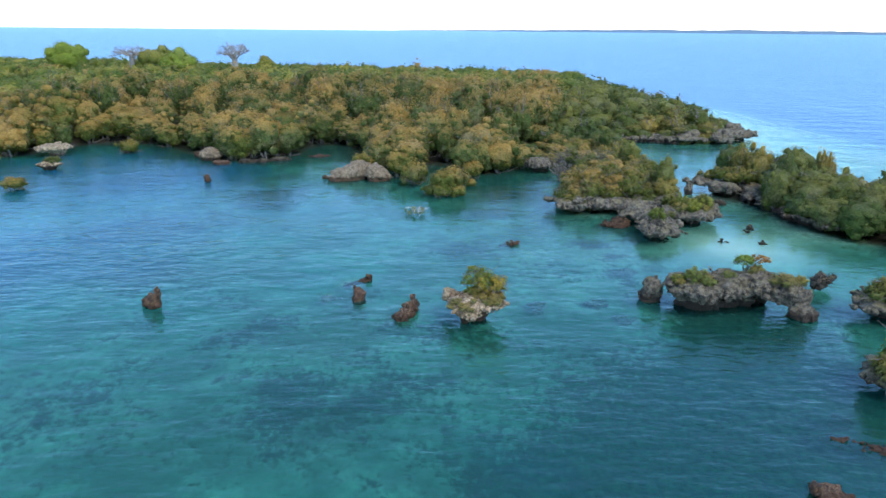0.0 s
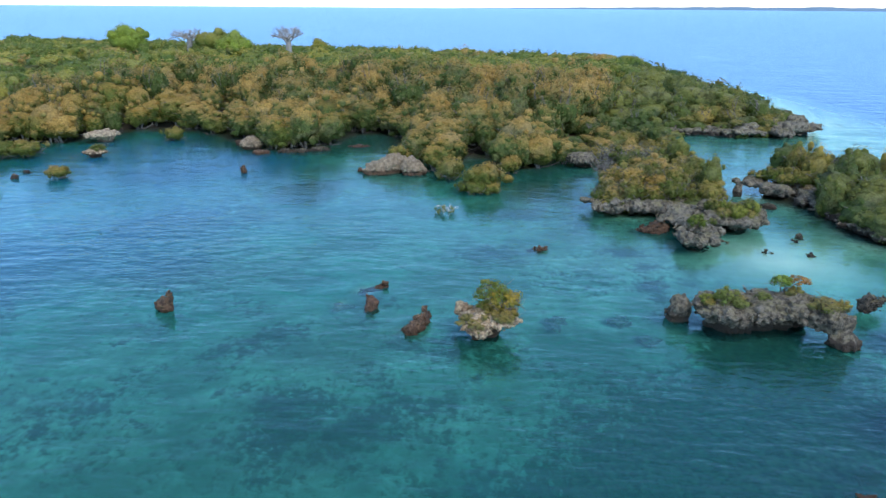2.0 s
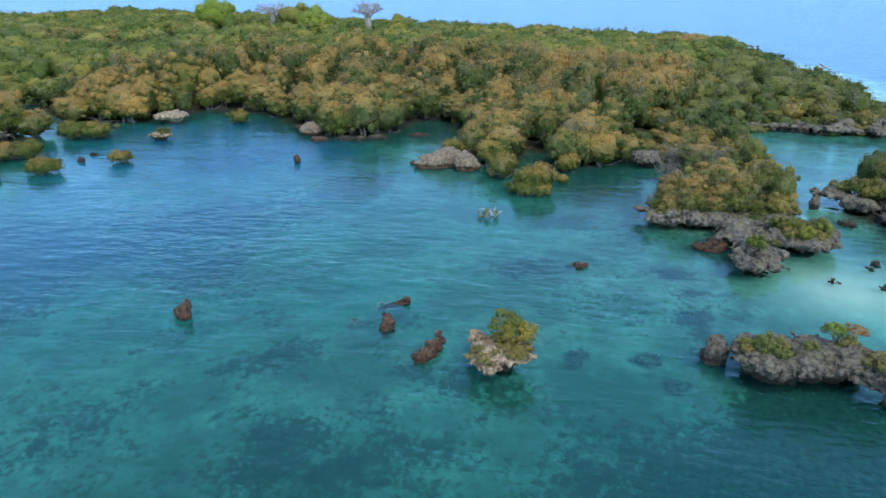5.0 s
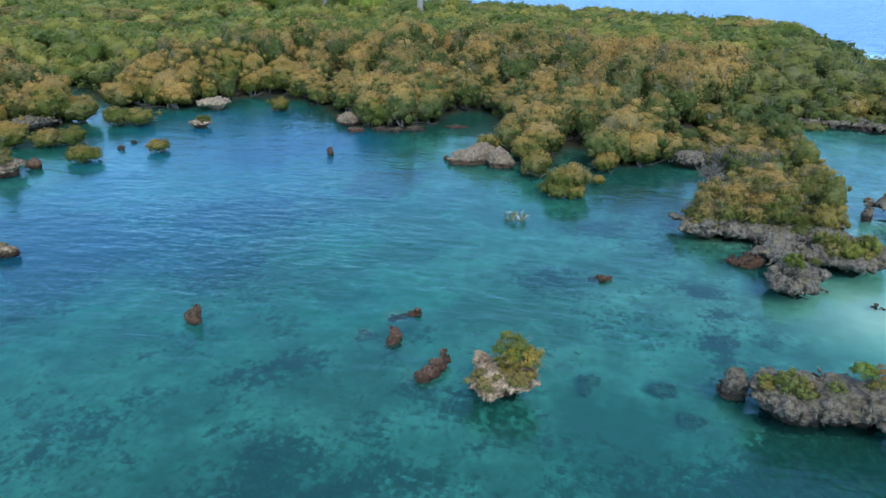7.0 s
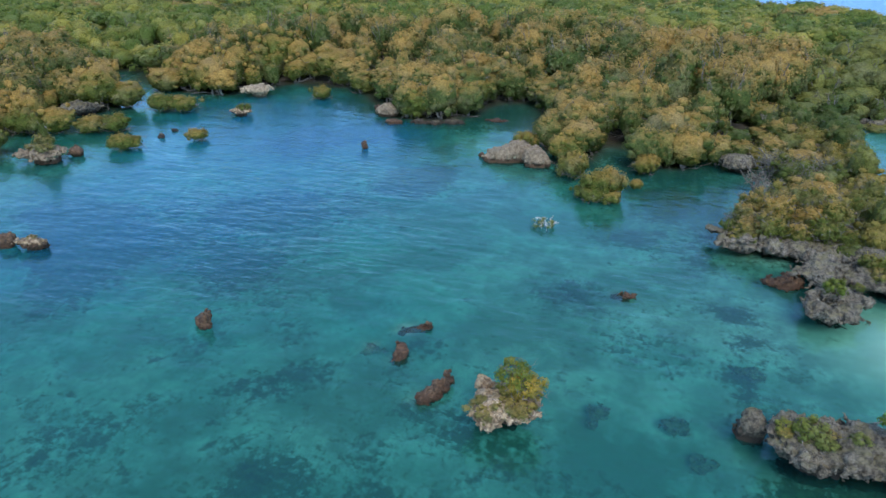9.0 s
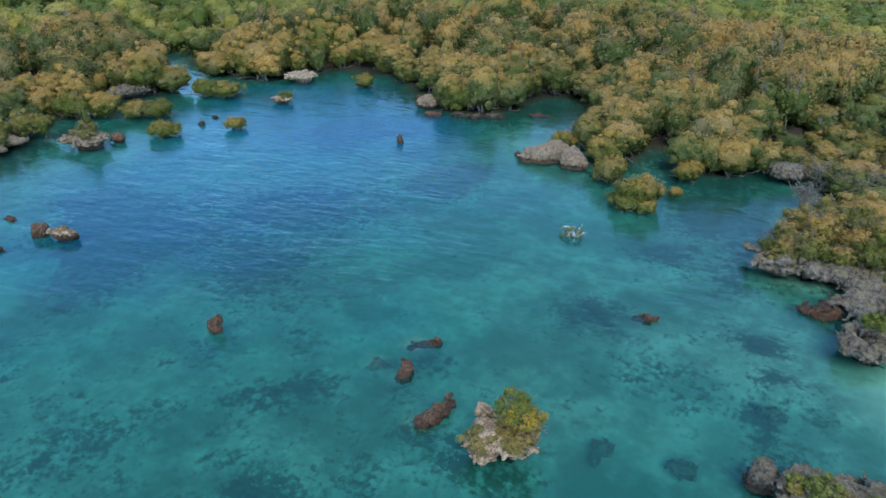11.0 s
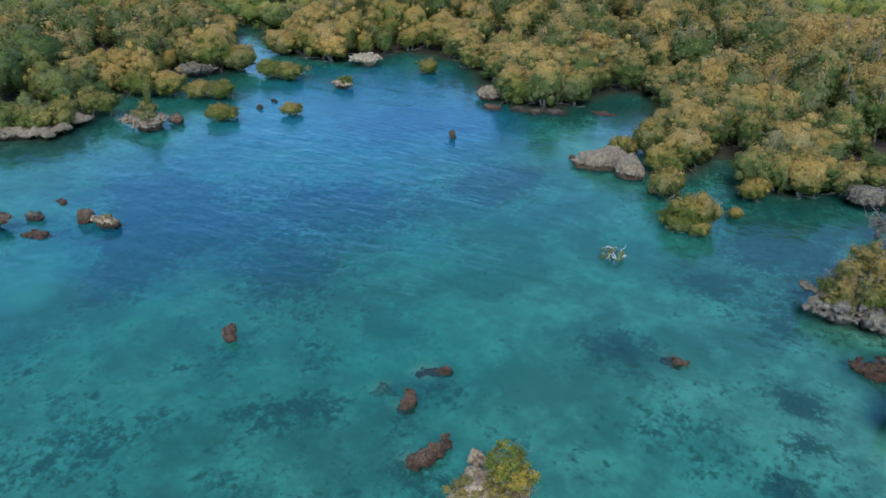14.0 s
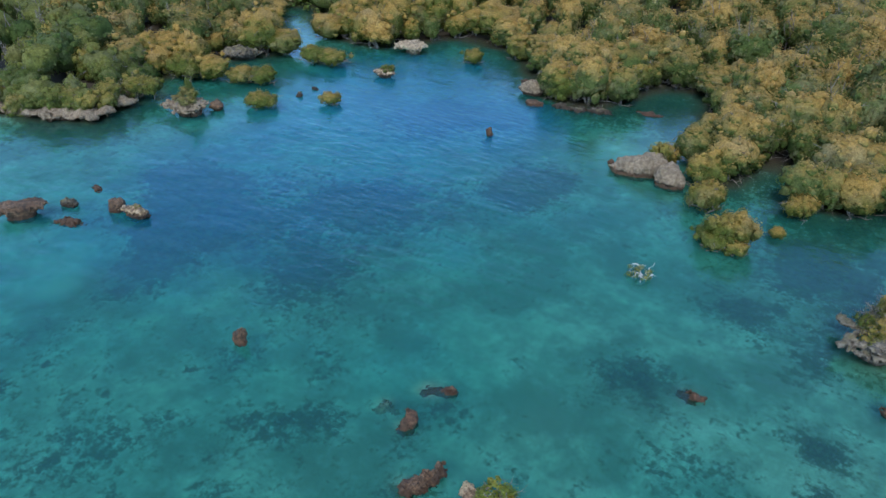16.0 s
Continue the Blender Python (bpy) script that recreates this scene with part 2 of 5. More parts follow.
def ground_material():
    m, nt, bs = material("sand_and_weed")
    geo = nt.nodes.new("ShaderNodeNewGeometry")
    P = geo.outputs["Position"]
    big, mid, fine = noise_tex(nt, P, 0.09, 4.0), noise_tex(nt, P, 0.42, 7.0, 0.7), noise_tex(nt, P, 1.3, 6.0, 0.75)
    sand = mix_colour(nt, ramp(nt, mid, 0.3, 0.7), (0.24, 0.28, 0.23), (0.52, 0.53, 0.46))
    cloud = noise_tex(nt, P, 0.14, 8.0, 0.68)
    sand = mix_colour(nt, math_node(nt, "MULTIPLY", ramp(nt, cloud, 0.4, 0.6), 0.85), sand, (0.125, 0.16, 0.122))
    sand = mix_colour(nt, math_node(nt, "MULTIPLY", ramp(nt, fine, 0.45, 0.75), 0.35), sand, (0.2, 0.22, 0.16))
    weed = attribute(nt, "weed")
    # Below zero: paler sand, which also carries painted sky glare in the channel.
    sand = mix_colour(nt, math_node(nt, "MULTIPLY", weed, -1.2, clamp=True), sand, (0.66, 0.65, 0.55))
    clump = noise_tex(nt, P, 2.6, 4.0, 0.7)
    w = math_node(nt, "ADD", weed, math_node(nt, "MULTIPLY", math_node(nt, "SUBTRACT", mid, 0.5), 3.2))
    w = math_node(nt, "ADD", w, math_node(nt, "MULTIPLY", math_node(nt, "SUBTRACT", fine, 0.5), 2.6))
    w = math_node(nt, "ADD", w, math_node(nt, "MULTIPLY", math_node(nt, "SUBTRACT", clump, 0.5), 1.9))
    w = math_node(nt, "ADD", w, math_node(nt, "MULTIPLY", math_node(nt, "SUBTRACT", big, 0.5), 1.3))
    weed_colour = mix_colour(nt, ramp(nt, clump, 0.38, 0.66), (0.012, 0.02, 0.015), (0.075, 0.092, 0.055))
    c = mix_colour(nt, math_node(nt, "MULTIPLY", ramp(nt, w, 0.22, 1.2), 0.95), sand, weed_colour)
    sep = nt.nodes.new("ShaderNodeSeparateXYZ")
    nt.links.new(P, sep.inputs[0])
    land = ramp(nt, math_node(nt, "ADD", sep.outputs["Z"], math_node(nt, "MULTIPLY", fine, 0.5)), -0.45, 0.05)
    soil = mix_colour(nt, fine, (0.025, 0.022, 0.015), (0.07, 0.058, 0.038))
    nt.links.new(mix_colour(nt, land, c, soil), bs.inputs["Base Color"])
    nt.links.new(bump(nt, fine, 0.4, 0.1), bs.inputs["Normal"])
    bs.inputs["Roughness"].default_value = 0.95
    return m


def water_material():
    """Clear sea: what lies under it is tinted and veiled by the depth of the water column, and the sky mirrors on the ripples."""
    m, nt, bs = material("lagoon_water")
    nt.nodes.remove(bs)
    geo = nt.nodes.new("ShaderNodeNewGeometry")
    depth = attribute(nt, "depth")
    mapping = nt.nodes.new("ShaderNodeMapping")
    mapping.inputs["Rotation"].default_value = (0, 0, radians(-24))
    mapping.inputs["Scale"].default_value = (0.5, 1.0, 1.0)
    nt.links.new(geo.outputs["Position"], mapping.inputs["Vector"])
    r1 = noise_tex(nt, mapping.outputs[0], 1.25, 3.0, 0.55)
    r2 = noise_tex(nt, mapping.outputs[0], 0.35, 3.0, 0.5)
    gust = ramp(nt, noise_tex(nt, geo.outputs["Position"], 0.05, 3.0), 0.3, 0.7)
    h = math_node(nt, "ADD", math_node(nt, "MULTIPLY", r1, math_node(nt, "ADD", math_node(nt, "ADD", math_node(nt, "MULTIPLY", gust, 0.75), 0.25), math_node(nt, "MULTIPLY", attribute(nt, "wind"), 0.9))), math_node(nt, "MULTIPLY", r2, 0.9))
    swell = noise_tex(nt, mapping.outputs[0], 0.2, 5.0, 0.62)
    h = math_node(nt, "ADD", h, math_node(nt, "MULTIPLY", swell, math_node(nt, "MULTIPLY", depth, 0.42)))
    normal = bump(nt, h, 0.85, 0.135)
    nt.links.new(math_node(nt, "SUBTRACT", 0.85, math_node(nt, "MULTIPLY", attribute(nt, "calm"), 0.72)), normal.node.inputs["Strength"])
    tint = nt.nodes.new("ShaderNodeCombineColor")
    for i, keep in enumerate((0.33, 0.752, 0.75)):
        nt.links.new(math_node(nt, "POWER", keep, depth), tint.inputs[i])
    clear = nt.nodes.new("ShaderNodeBsdfRefraction")
    clear.inputs["IOR"].default_value, clear.inputs["Roughness"].default_value = 1.33, 0.17
    nt.links.new(normal, clear.inputs["Normal"])
    nt.links.new(tint.outputs[0], clear.inputs["Color"])
    veil = nt.nodes.new("ShaderNodeBsdfDiffuse")
    murk = noise_tex(nt, geo.outputs["Position"], 0.06, 7.0, 0.66)
    # The blue veil carries painted sky reflection wherever hue is raised.
    veil_colour = mix_colour(nt, ramp(nt, math_node(nt, "ADD", math_node(nt, "ADD", depth, attribute(nt, "hue")), math_node(nt, "MULTIPLY", murk, 4.0)), 4.3, 6.9), (0.016, 0.14, 0.128), (0.014, 0.17, 0.325))
    veil_colour = mix_colour(nt, ramp(nt, depth, 5.0, 9.0), veil_colour, (0.012, 0.115, 0.36))
    nt.links.new(veil_colour, veil.inputs["Color"])
    body = nt.nodes.new("ShaderNodeMixShader")
    nt.links.new(math_node(nt, "SUBTRACT", 1.0, math_node(nt, "POWER", 0.885, depth)), body.inputs[0])
    nt.links.new(clear.outputs[0], body.inputs[1])
    nt.links.new(veil.outputs[0], body.inputs[2])
    gloss = nt.nodes.new("ShaderNodeBsdfGlossy")
    nt.links.new(mix_colour(nt, ramp(nt, depth, 5.0, 9.0), (0.63, 0.88, 1.0), (0.6, 0.83, 1.0)), gloss.inputs["Color"])
    rough = nt.nodes.new("ShaderNodeMapRange")
    for k, v in ("From Min", 2.5), ("From Max", 9.0), ("To Min", 0.14), ("To Max", 0.36):
        rough.inputs[k].default_value = v
    nt.links.new(depth, rough.inputs["Value"])
    nt.links.new(rough.outputs[0], gloss.inputs["Roughness"])
    nt.links.new(normal, gloss.inputs["Normal"])
    fres = nt.nodes.new("ShaderNodeFresnel")
    fres.inputs["IOR"].default_value = 1.48
    nt.links.new(normal, fres.inputs["Normal"])
    mx = nt.nodes.new("ShaderNodeMixShader")
    nt.links.new(fres.outputs[0], mx.inputs[0])
    nt.links.new(body.outputs[0], mx.inputs[1])
    nt.links.new(gloss.outputs[0], mx.inputs[2])
    nt.links.new(mx.outputs[0], nt.nodes["Material Output"].inputs["Surface"])
    return m


GROUND, WATER = ground_material(), water_material()

# ---- the plan: coasts, ground and sea ----
BAY = [(-330, -20), (-110, 22), (-80, 37), (-68, 43.8), (-63, 47.3), (-60.3, 49.5), (-61.5, 53.5), (-64, 57.5), (-68, 61), (-68.5, 66), (-69.5, 71),
       (-67, 75.5), (-67, 80), (-76, 85.5), (-88, 94), (-87, 99), (-75, 91.5), (-65.5, 88.5), (-60, 89.5), (-57.5, 93), (-55, 100.5), (-46, 101.5), (-41, 98), (-36, 93.5),
       (-31.5, 89), (-26, 88.8), (-24, 91.5), (-23, 97.5), (-21.5, 103), (-18, 103.5), (-15.5, 98), (-13, 91.5), (-9, 86), (-7, 81), (-5.2, 82),
       (-5, 88), (-1.5, 88.5), (0.3, 82.5), (4, 83.5), (6, 88), (11, 89), (13, 80)]
OUTER = [(10.5, 74), (9.8, 68), (10.5, 65), (15, 66), (17, 64.5), (20.5, 66), (21.5, 74), (21, 84), (20.5, 92), (18.5, 100), (18, 109), (25, 110), (32, 110), (39, 109),
         (45, 115), (46, 122), (46, 147), (44, 165), (38, 188), (20, 215), (-10, 236), (-70, 252), (-140, 272), (-330, 300)]
ISLET_EAST = [(25.8, 75.5), (27, 71.8), (29, 69), (29.8, 63), (31.6, 58.2), (34.5, 55.2), (40, 50), (60, 36), (70, 46), (48, 63), (40, 71), (38, 79), (33.5, 84.5), (28.5, 82)]


def inside_distance(x, y, outline):
    """Metres inside (plus) or outside (minus) of a closed outline."""
    P = np.array(outline, float)
    near, odd = np.full(len(x), 1e9), np.zeros(len(x), bool)
    for (ax, ay), (bx, by) in zip(P, np.roll(P, -1, 0)):
        dx, dy = bx - ax, by - ay
        s = np.clip(((x - ax) * dx + (y - ay) * dy) / (dx * dx + dy * dy), 0, 1)
        near = np.minimum(near, np.hypot(x - ax - s * dx, y - ay - s * dy))
        cross = (ay > y) != (by > y)
        odd ^= cross & (x < ax + (y - ay) / (by - ay if by != ay else 1e-9) * dx)
    return np.where(odd, near, -near)


def inland(x, y):
    x, y = np.atleast_1d(np.asarray(x, float)), np.atleast_1d(np.asarray(y, float))
    d = np.maximum(inside_distance(x, y, BAY + OUTER), inside_distance(x, y, ISLET_EAST))
    return d + 0.5 * flat_noise(x, y, 3.0, 3, 5)


def blob(x, y, cx, cy, r):
    return np.exp(-((x - cx) ** 2 + (y - cy) ** 2) / (r * r))


def ground_height(x, y):
    x, y = np.atleast_1d(np.asarray(x, float)), np.atleast_1d(np.asarray(y, float))
    d = inland(x, y)
    off = np.maximum(-d, 0)
    depth = 0.55 + 1.45 * (1 - np.exp(-off / 3.0)) + 0.35 * flat_noise(x, y, 9.0, 3, 11)
    # Deeper bay and north shore; their blue also stands for mirrored sky.
    depth += 0.5 * blob(x, y, 13, 20, 10) + 0.9 * blob(x, y, -38, 60, 17) + 1.0 * blob(x, y, -32, 78, 10) + 0.3 * blob(x, y, -40, 42, 13) + 0.7 * blob(x, y, -46, 76, 13) + 0.9 * blob(x, y, -30, 84, 7) + 0.7 * blob(x, y, -14, 58, 16)
    depth += 1.2 * blob(x, y, -48, 88, 14) * (1 - np.exp(-off / 2.0))
    # Shallower spots; the channel one also brightens the water as painted sky glare.
    depth -= 1.1 * blob(x, y, 23, 55, 7) + 0.5 * blob(x, y, 16, 39.5, 5) + 0.2 * blob(x, y, 15, 51, 5) + 0.3 * blob(x, y, 9, 60, 7) + 0.5 * blob(x, y, -15, 84, 6)
    sea = np.clip(np.maximum(np.hypot(x + 15, y - 55) - 75, 0) / 40.0, 0, 1)
    depth = np.maximum(depth, 0.3) + 9.0 * sea * np.clip(off / 20.0, 0, 1)
    land = -0.4 + np.minimum(d * 0.14, 1.3) + np.clip((d - 8) / 40, 0, 1) * 0.9 + 0.12 * flat_noise(x, y, 4.0, 2, 3)
    blend = np.clip(d / 1.2 + 0.6, 0, 1)
    return -depth * (1 - blend) + land * blend


fine_x, fine_y = np.arange(-80, 50.01, 0.65), np.arange(12, 112.01, 0.65)
far_out = np.cumsum(4 * 1.28 ** np.arange(24))
far_out = far_out[far_out < 4850]
grid_x = np.concatenate([[-4900], -80 - far_out[::-1], fine_x, 50 + far_out, [4900]])
grid_y = np.concatenate([[-4900], 12 - far_out[::-1], fine_y, 112 + far_out, [4980]])
GX, GY = [a.ravel() for a in np.meshgrid(grid_x, grid_y, indexing="ij")]
GZ = ground_height(GX, GY)
nx, ny = len(grid_x), len(grid_y)
idx = np.arange(nx * ny).reshape(nx, ny)
GRID = np.stack([idx[:-1, :-1], idx[1:, :-1], idx[1:, 1:], idx[:-1, 1:]], -1).reshape(-1, 4)
# Negative blob: pale channel sand, with the water's sky glare painted in.
weed = -0.06 + 0.6 * np.exp(-np.maximum(-inland(GX, GY), 0) / 3.5) - 0.6 * blob(GX, GY, 23.5, 55.5, 6.5)
# North shore extra: dark mud, and tree reflections painted into the bed colour.
weed += np.where((GY > 45) & (GX < 9), 0.9, 0.0) * np.exp(-np.maximum(-inland(GX, GY), 0) / 4.5) - 0.5 * blob(GX, GY, -15, 83, 5) - 0.15 * blob(GX, GY, 8, 62, 5) + 0.9 * blob(GX, GY, 13, 20, 9)
for wx, wy, wr, wa in ((-12, 37.5, 2.4, 0.7), (-14.3, 35, 2.2, 0.55), (-19, 30.5, 3.2, 0.4), (10.8, 55.9, 1.5, 1.3), (-0.7, 55.5, 2.6, 0.65), (1.5, 65, 2.6, 0.55), (-20.7, 71.7, 4.0, 0.7), (-38.6, 76, 5, 0.6),
                       (-41.5, 50, 4, 0.55), (-31, 37.5, 2.5, 0.5), (-33, 41, 2.6, 0.9), (-42.6, 50.4, 3.2, 0.8), (-46, 49.6, 2.5, 0.6), (-36, 48.5, 3.2, 0.7), (-37.6, 57.4, 3, 0.5), (-28.8, 59.3, 3, 0.5), (-24, 49, 3, 0.6), (-20.4, 70, 2.6, 0.8), (-18.7, 74, 2.2, 0.7), (-39.3, 82, 4, 0.7), (5, 77, 5, 0.6), (-19, 96, 5, 0.6), (-40, 93, 5, 0.4), (13, 22, 9, 0.85), (18, 36, 6, 0.7), (22, 42, 5, 0.6), (15, 31, 6, 0.6), (-15, 43, 1.6, 0.5), (-21.5, 47, 4.5, 0.5), (3.4, 47.6, 2.5, 0.3), (-32.7, 50, 5, 0.55), (-18.4, 26, 4, 0.4), (-8, 29, 8, 0.22), (-31, 32, 2.5, 0.4), (-40, 48.5, 5, 0.45), (-27.7, 55, 6, 0.45), (-35, 43.8, 4, 0.6), (-39, 38, 3, -0.3), (-35.2, 34.8, 2.5, -0.25), (-41.7, 50.4, 2.4, 0.9), (-37.3, 44.2, 2.2, 0.9), (-30.8, 58.2, 2.6, 0.5), (-3, 38.6, 1.6, 0.7), (-6.4, 41.3, 1.2, 0.5), (-6.8, 44.7, 1.6, 0.6), (-18.8, 39.3, 1.3, 0.5), (1.1, 38.2, 2.6, 0.8), (-42, 40, 4, 0.3), (-22, 62, 4, 0.35),  (-17, 69.4, 3.5, 0.3), (-34.5, 81.8, 4, 0.5), (4.7, 74, 3, 0.4), (0.7, 53.8, 2.2, 0.3),  (-1.5, 31, 3, 0.4), (-46, 60, 6, 0.15), (3, 74, 4, 0.55), (-8.6, 30.3, 3.2, 0.35),
                       (2.4, 24.8, 3.5, 0.6), (10.4, 27, 6, 0.8), (14, 22, 6, 0.6), (17.4, 37.5, 4.0, 0.6), (-6.5, 28, 3, 0.5), (-6, 35.5, 1.8, 0.4), (11.5, 47, 2.2, 0.5), (8, 50, 2, 0.4), (-62, 46, 6, 0.4), (-28, 62, 6, 0.45), (14, 44, 2, 0.4), (-4.6, 38.0, 1.2, 0.7), (-3.5, 32.4, 3, 0.5), (-9, 31.6, 2.5, 0.5), (-11.6, 39.2, 1.6, 0.5), (12.0, 52.6, 1.4, 1.2), (12.0, 49.0, 0.9, 1.0), (0.6, 55.1, 1.8, 0.6), (1.7, 65.9, 2.0, 0.7), (5.6, 50.2, 3.0, 0.35), (17, 39.0, 3, 0.5), (5, 35, 2.5, 0.3), (15, 37, 3, 0.2), (9, 33, 4, 0.4), (13.0, 46.0, 2.0, 0.5), (14.5, 50, 2.0, 0.5), (-24, 27, 5, 0.35), (-28, 31, 3, 0.3)):
    weed += (1.7 if wx < -15 and wy > 34 else 1.15) * wa * blob(GX, GY, wx, wy, wr)
ground = new("ground", mesh_quads("ground", np.stack([GX, GY, GZ], 1), GRID, GROUND, True, weed=weed))
tagged(ground, "pale sand bed with dark weed, rising to the island's soil", "ground", kind="structure")
# Scales the tint depth; first blob puts sky glare into the channel colour.
tint_scale = np.ones_like(GX) - 0.34 * blob(GX, GY, 23, 55, 6) - 0.15 * blob(GX, GY, -2, 54, 12) - 0.1 * blob(GX, GY, -28, 58, 10) + 0.12 * blob(GX, GY, -30, 33, 6) + 0.1 * blob(GX, GY, 9, 38, 5)
for sx, sy, sr in ((-8.45, 41.7, 0.6), (-7.1, 44.5, 0.7), (-7.5, 44.1, 0.6), (3.75, 54.1, 0.7), (-6.4, 41.2, 0.6), (-3.6, 38.3, 0.7)):
    tint_scale -= 0.7 * blob(GX, GY, sx, sy, sr)
tint_scale = np.maximum(tint_scale, 0.25)
wind = 0.7 * blob(GX, GY, 17, 34, 8) + 0.1 * blob(GX, GY, -32, 52, 16) + 0.4 * blob(GX, GY, 6, 47, 5) + np.clip((np.hypot(GX + 10, GY - 60) - 80) / 30, 0, 1)
# Bay and north shore bluer: sky reflection is put into the body colour.
hue = 1.3 * blob(GX, GY, -40, 60, 19) + 1.6 * blob(GX, GY, -44, 86, 15) + 1.0 * blob(GX, GY, -36, 42, 11) + 0.7 * blob(GX, GY, -24, 76, 11)
calm = np.clip(blob(GX, GY, 22, 55.5, 7.5) + 0.3 * blob(GX, GY, 13, 53, 5) + 0.5 * blob(GX, GY, -2, 66, 9), 0, 1)
water = new("water", mesh_quads("water", np.stack([GX, GY, np.zeros_like(GX)], 1), GRID, WATER, True, depth=np.maximum(-GZ * tint_scale, 0.02), wind=wind, hue=hue, calm=calm))
water.visible_shadow = False
tagged(water, "clear turquoise lagoon water with fine ripples, blue out at sea", "water", kind="structure")


def far_coast():
    """Low wooded land along the horizon, its haze painted in."""
    n = 220
    s = np.linspace(0, 1, n)
    x, y = -480 + 4300 * s, 4700 - 1500 * s ** 1.6
    h = (2 + 16 * np.clip(s * 2.6, 0, 1)) * (1 + 0.2 * flat_noise(x, y, 90, 4, 8))
    rows = [np.stack([x + k * 2, y + k * 30, np.where(k == 1, h, -0.5)], 1) for k in (0, 1, 2)]
    V = np.concatenate(rows)
    i = np.arange(n - 1)
    Q = np.concatenate([np.stack([k * n + i, k * n + i + 1, (k + 1) * n + i + 1, (k + 1) * n + i], 1) for k in (0, 1)])
    m, nt, bs = material("hazed_far_woods")
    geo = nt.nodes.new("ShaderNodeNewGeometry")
    # Distance haze is put into the base colour as blue.
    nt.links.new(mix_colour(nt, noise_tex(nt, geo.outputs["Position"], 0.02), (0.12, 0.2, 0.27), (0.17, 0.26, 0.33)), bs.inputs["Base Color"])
    bs.inputs["Roughness"].default_value = 1.0
    tagged(new("backdrop", mesh_quads("backdrop", V, Q, m, True)), "low wooded coast along the horizon, painted hazy blue", "coast", kind="structure")


far_coast()


# ---- rocks ----
def skin(f, origin, h):
    """The surface f = 0 on a grid of values, as quads (surface nets)."""
    neg = f < 0
    n0, n1, n2 = f.shape
    total, count = np.zeros((n0 - 1, n1 - 1, n2 - 1, 3)), np.zeros((n0 - 1, n1 - 1, n2 - 1))
    corner = [(a, b, c) for a in (0, 1) for b in (0, 1) for c in (0, 1)]
    view = lambda g, o: g[o[0]:o[0] + n0 - 1, o[1]:o[1] + n1 - 1, o[2]:o[2] + n2 - 1]
    for p in corner:
        for axis in range(3):
            if p[axis]:
                continue
            q = tuple(v + (k == axis) for k, v in enumerate(p))
            fa, fb = view(f, p), view(f, q)
            cross = view(neg, p) != view(neg, q)
            s = np.where(cross, fa / np.where(cross, fa - fb, 1), 0)
            for k in range(3):
                total[..., k] += np.where(cross, p[k] + (s if k == axis else 0), 0)
            count += cross
    live = count > 0
    number = np.full(live.shape, -1)
    number[live] = np.arange(live.sum())
    cell = np.argwhere(live)
    V = origin + h * (cell + total[live] / count[live][:, None])
    quads = []
    for axis in range(3):
        u, v = [(1, 2), (2, 0), (0, 1)][axis]
        a = [slice(1, -1)] * 3
        a[axis] = slice(0, -1)
        b = list(a)
        b[axis] = slice(1, None)
        s0, s1 = neg[tuple(a)], neg[tuple(b)]
        for flip, where in ((False, s0 & ~s1), (True, ~s0 & s1)):
            c = np.argwhere(where)
            off = np.array([1, 1, 1])
            off[axis] = 0
            c = c + off
            eu, ev = np.eye(3, dtype=int)[u], np.eye(3, dtype=int)[v]
            ids = [number[tuple((c - du * eu - dv * ev).T)] for du, dv in ((1, 1), (0, 1), (0, 0), (1, 0))]
            quads.append(np.stack(ids[::-1] if flip else ids, 1))
    return V, np.concatenate(quads)


def lump(blobs, voxel, rough=0.18, size=0.9, notch=0.0, seed=0, melt=0.25, power=2.0):
    """Reef rock grown from ellipsoids (x, y, z, rx, ry, rz, yaw), craggy, with a notch cut by the sea at the waterline."""
    B = np.array([tuple(b) + (0,) * (7 - len(b)) for b in blobs], float)
    R = np.maximum(B[:, 3], B[:, 4])
    low = np.array([(B[:, 0] - R).min(), (B[:, 1] - R).min(), max((B[:, 2] - B[:, 5]).min(), -2.2)]) - 0.5 - rough
    high = np.array([(B[:, 0] + R).max(), (B[:, 1] + R).max(), (B[:, 2] + B[:, 5]).max()]) + 0.5 + rough
    n = np.ceil((high - low) / voxel).astype(int) + 1
    ax = [low[k] + voxel * np.arange(n[k]) for k in range(3)]
    X, Y, Z = [a.ravel() for a in np.meshgrid(*ax, indexing="ij")]
    f = np.full(len(X), 1e3)
    for x, y, z, rx, ry, rz, yaw in B:
        c, s = math.cos(radians(yaw)), math.sin(radians(yaw))
        dx, dy, dz = X - x, Y - y, Z - z
        k = (np.abs((c * dx + s * dy) / rx) ** power + np.abs((c * dy - s * dx) / ry) ** power + np.abs(dz / rz) ** power) ** (1 / power)
        d = (k - 1) * min(rx, ry, rz)
        t = np.clip(0.5 + 0.5 * (f - d) / melt, 0, 1)
        f = f * (1 - t) + d * t - melt * t * (1 - t)
    near = np.abs(f) < rough * 3 + 0.4
    P = np.stack([X, Y, Z], 1)[near]
    crag = 0.8 * fbm(P / size, 3, seed) + 1.0 * (0.35 - np.abs(noise3(P / (size * 0.5) + 9.1, seed + 7))) + 0.75 * (0.3 - np.abs(noise3(P / (size * 0.24) + 3.7, seed + 8))) + 0.35 * noise3(P / (size * 0.14), seed + 9)
    f[near] += rough * crag
    f += notch * np.exp(-((Z - 0.05) / 0.38) ** 2)
    return largest(*skin(f.reshape(n), low, voxel))


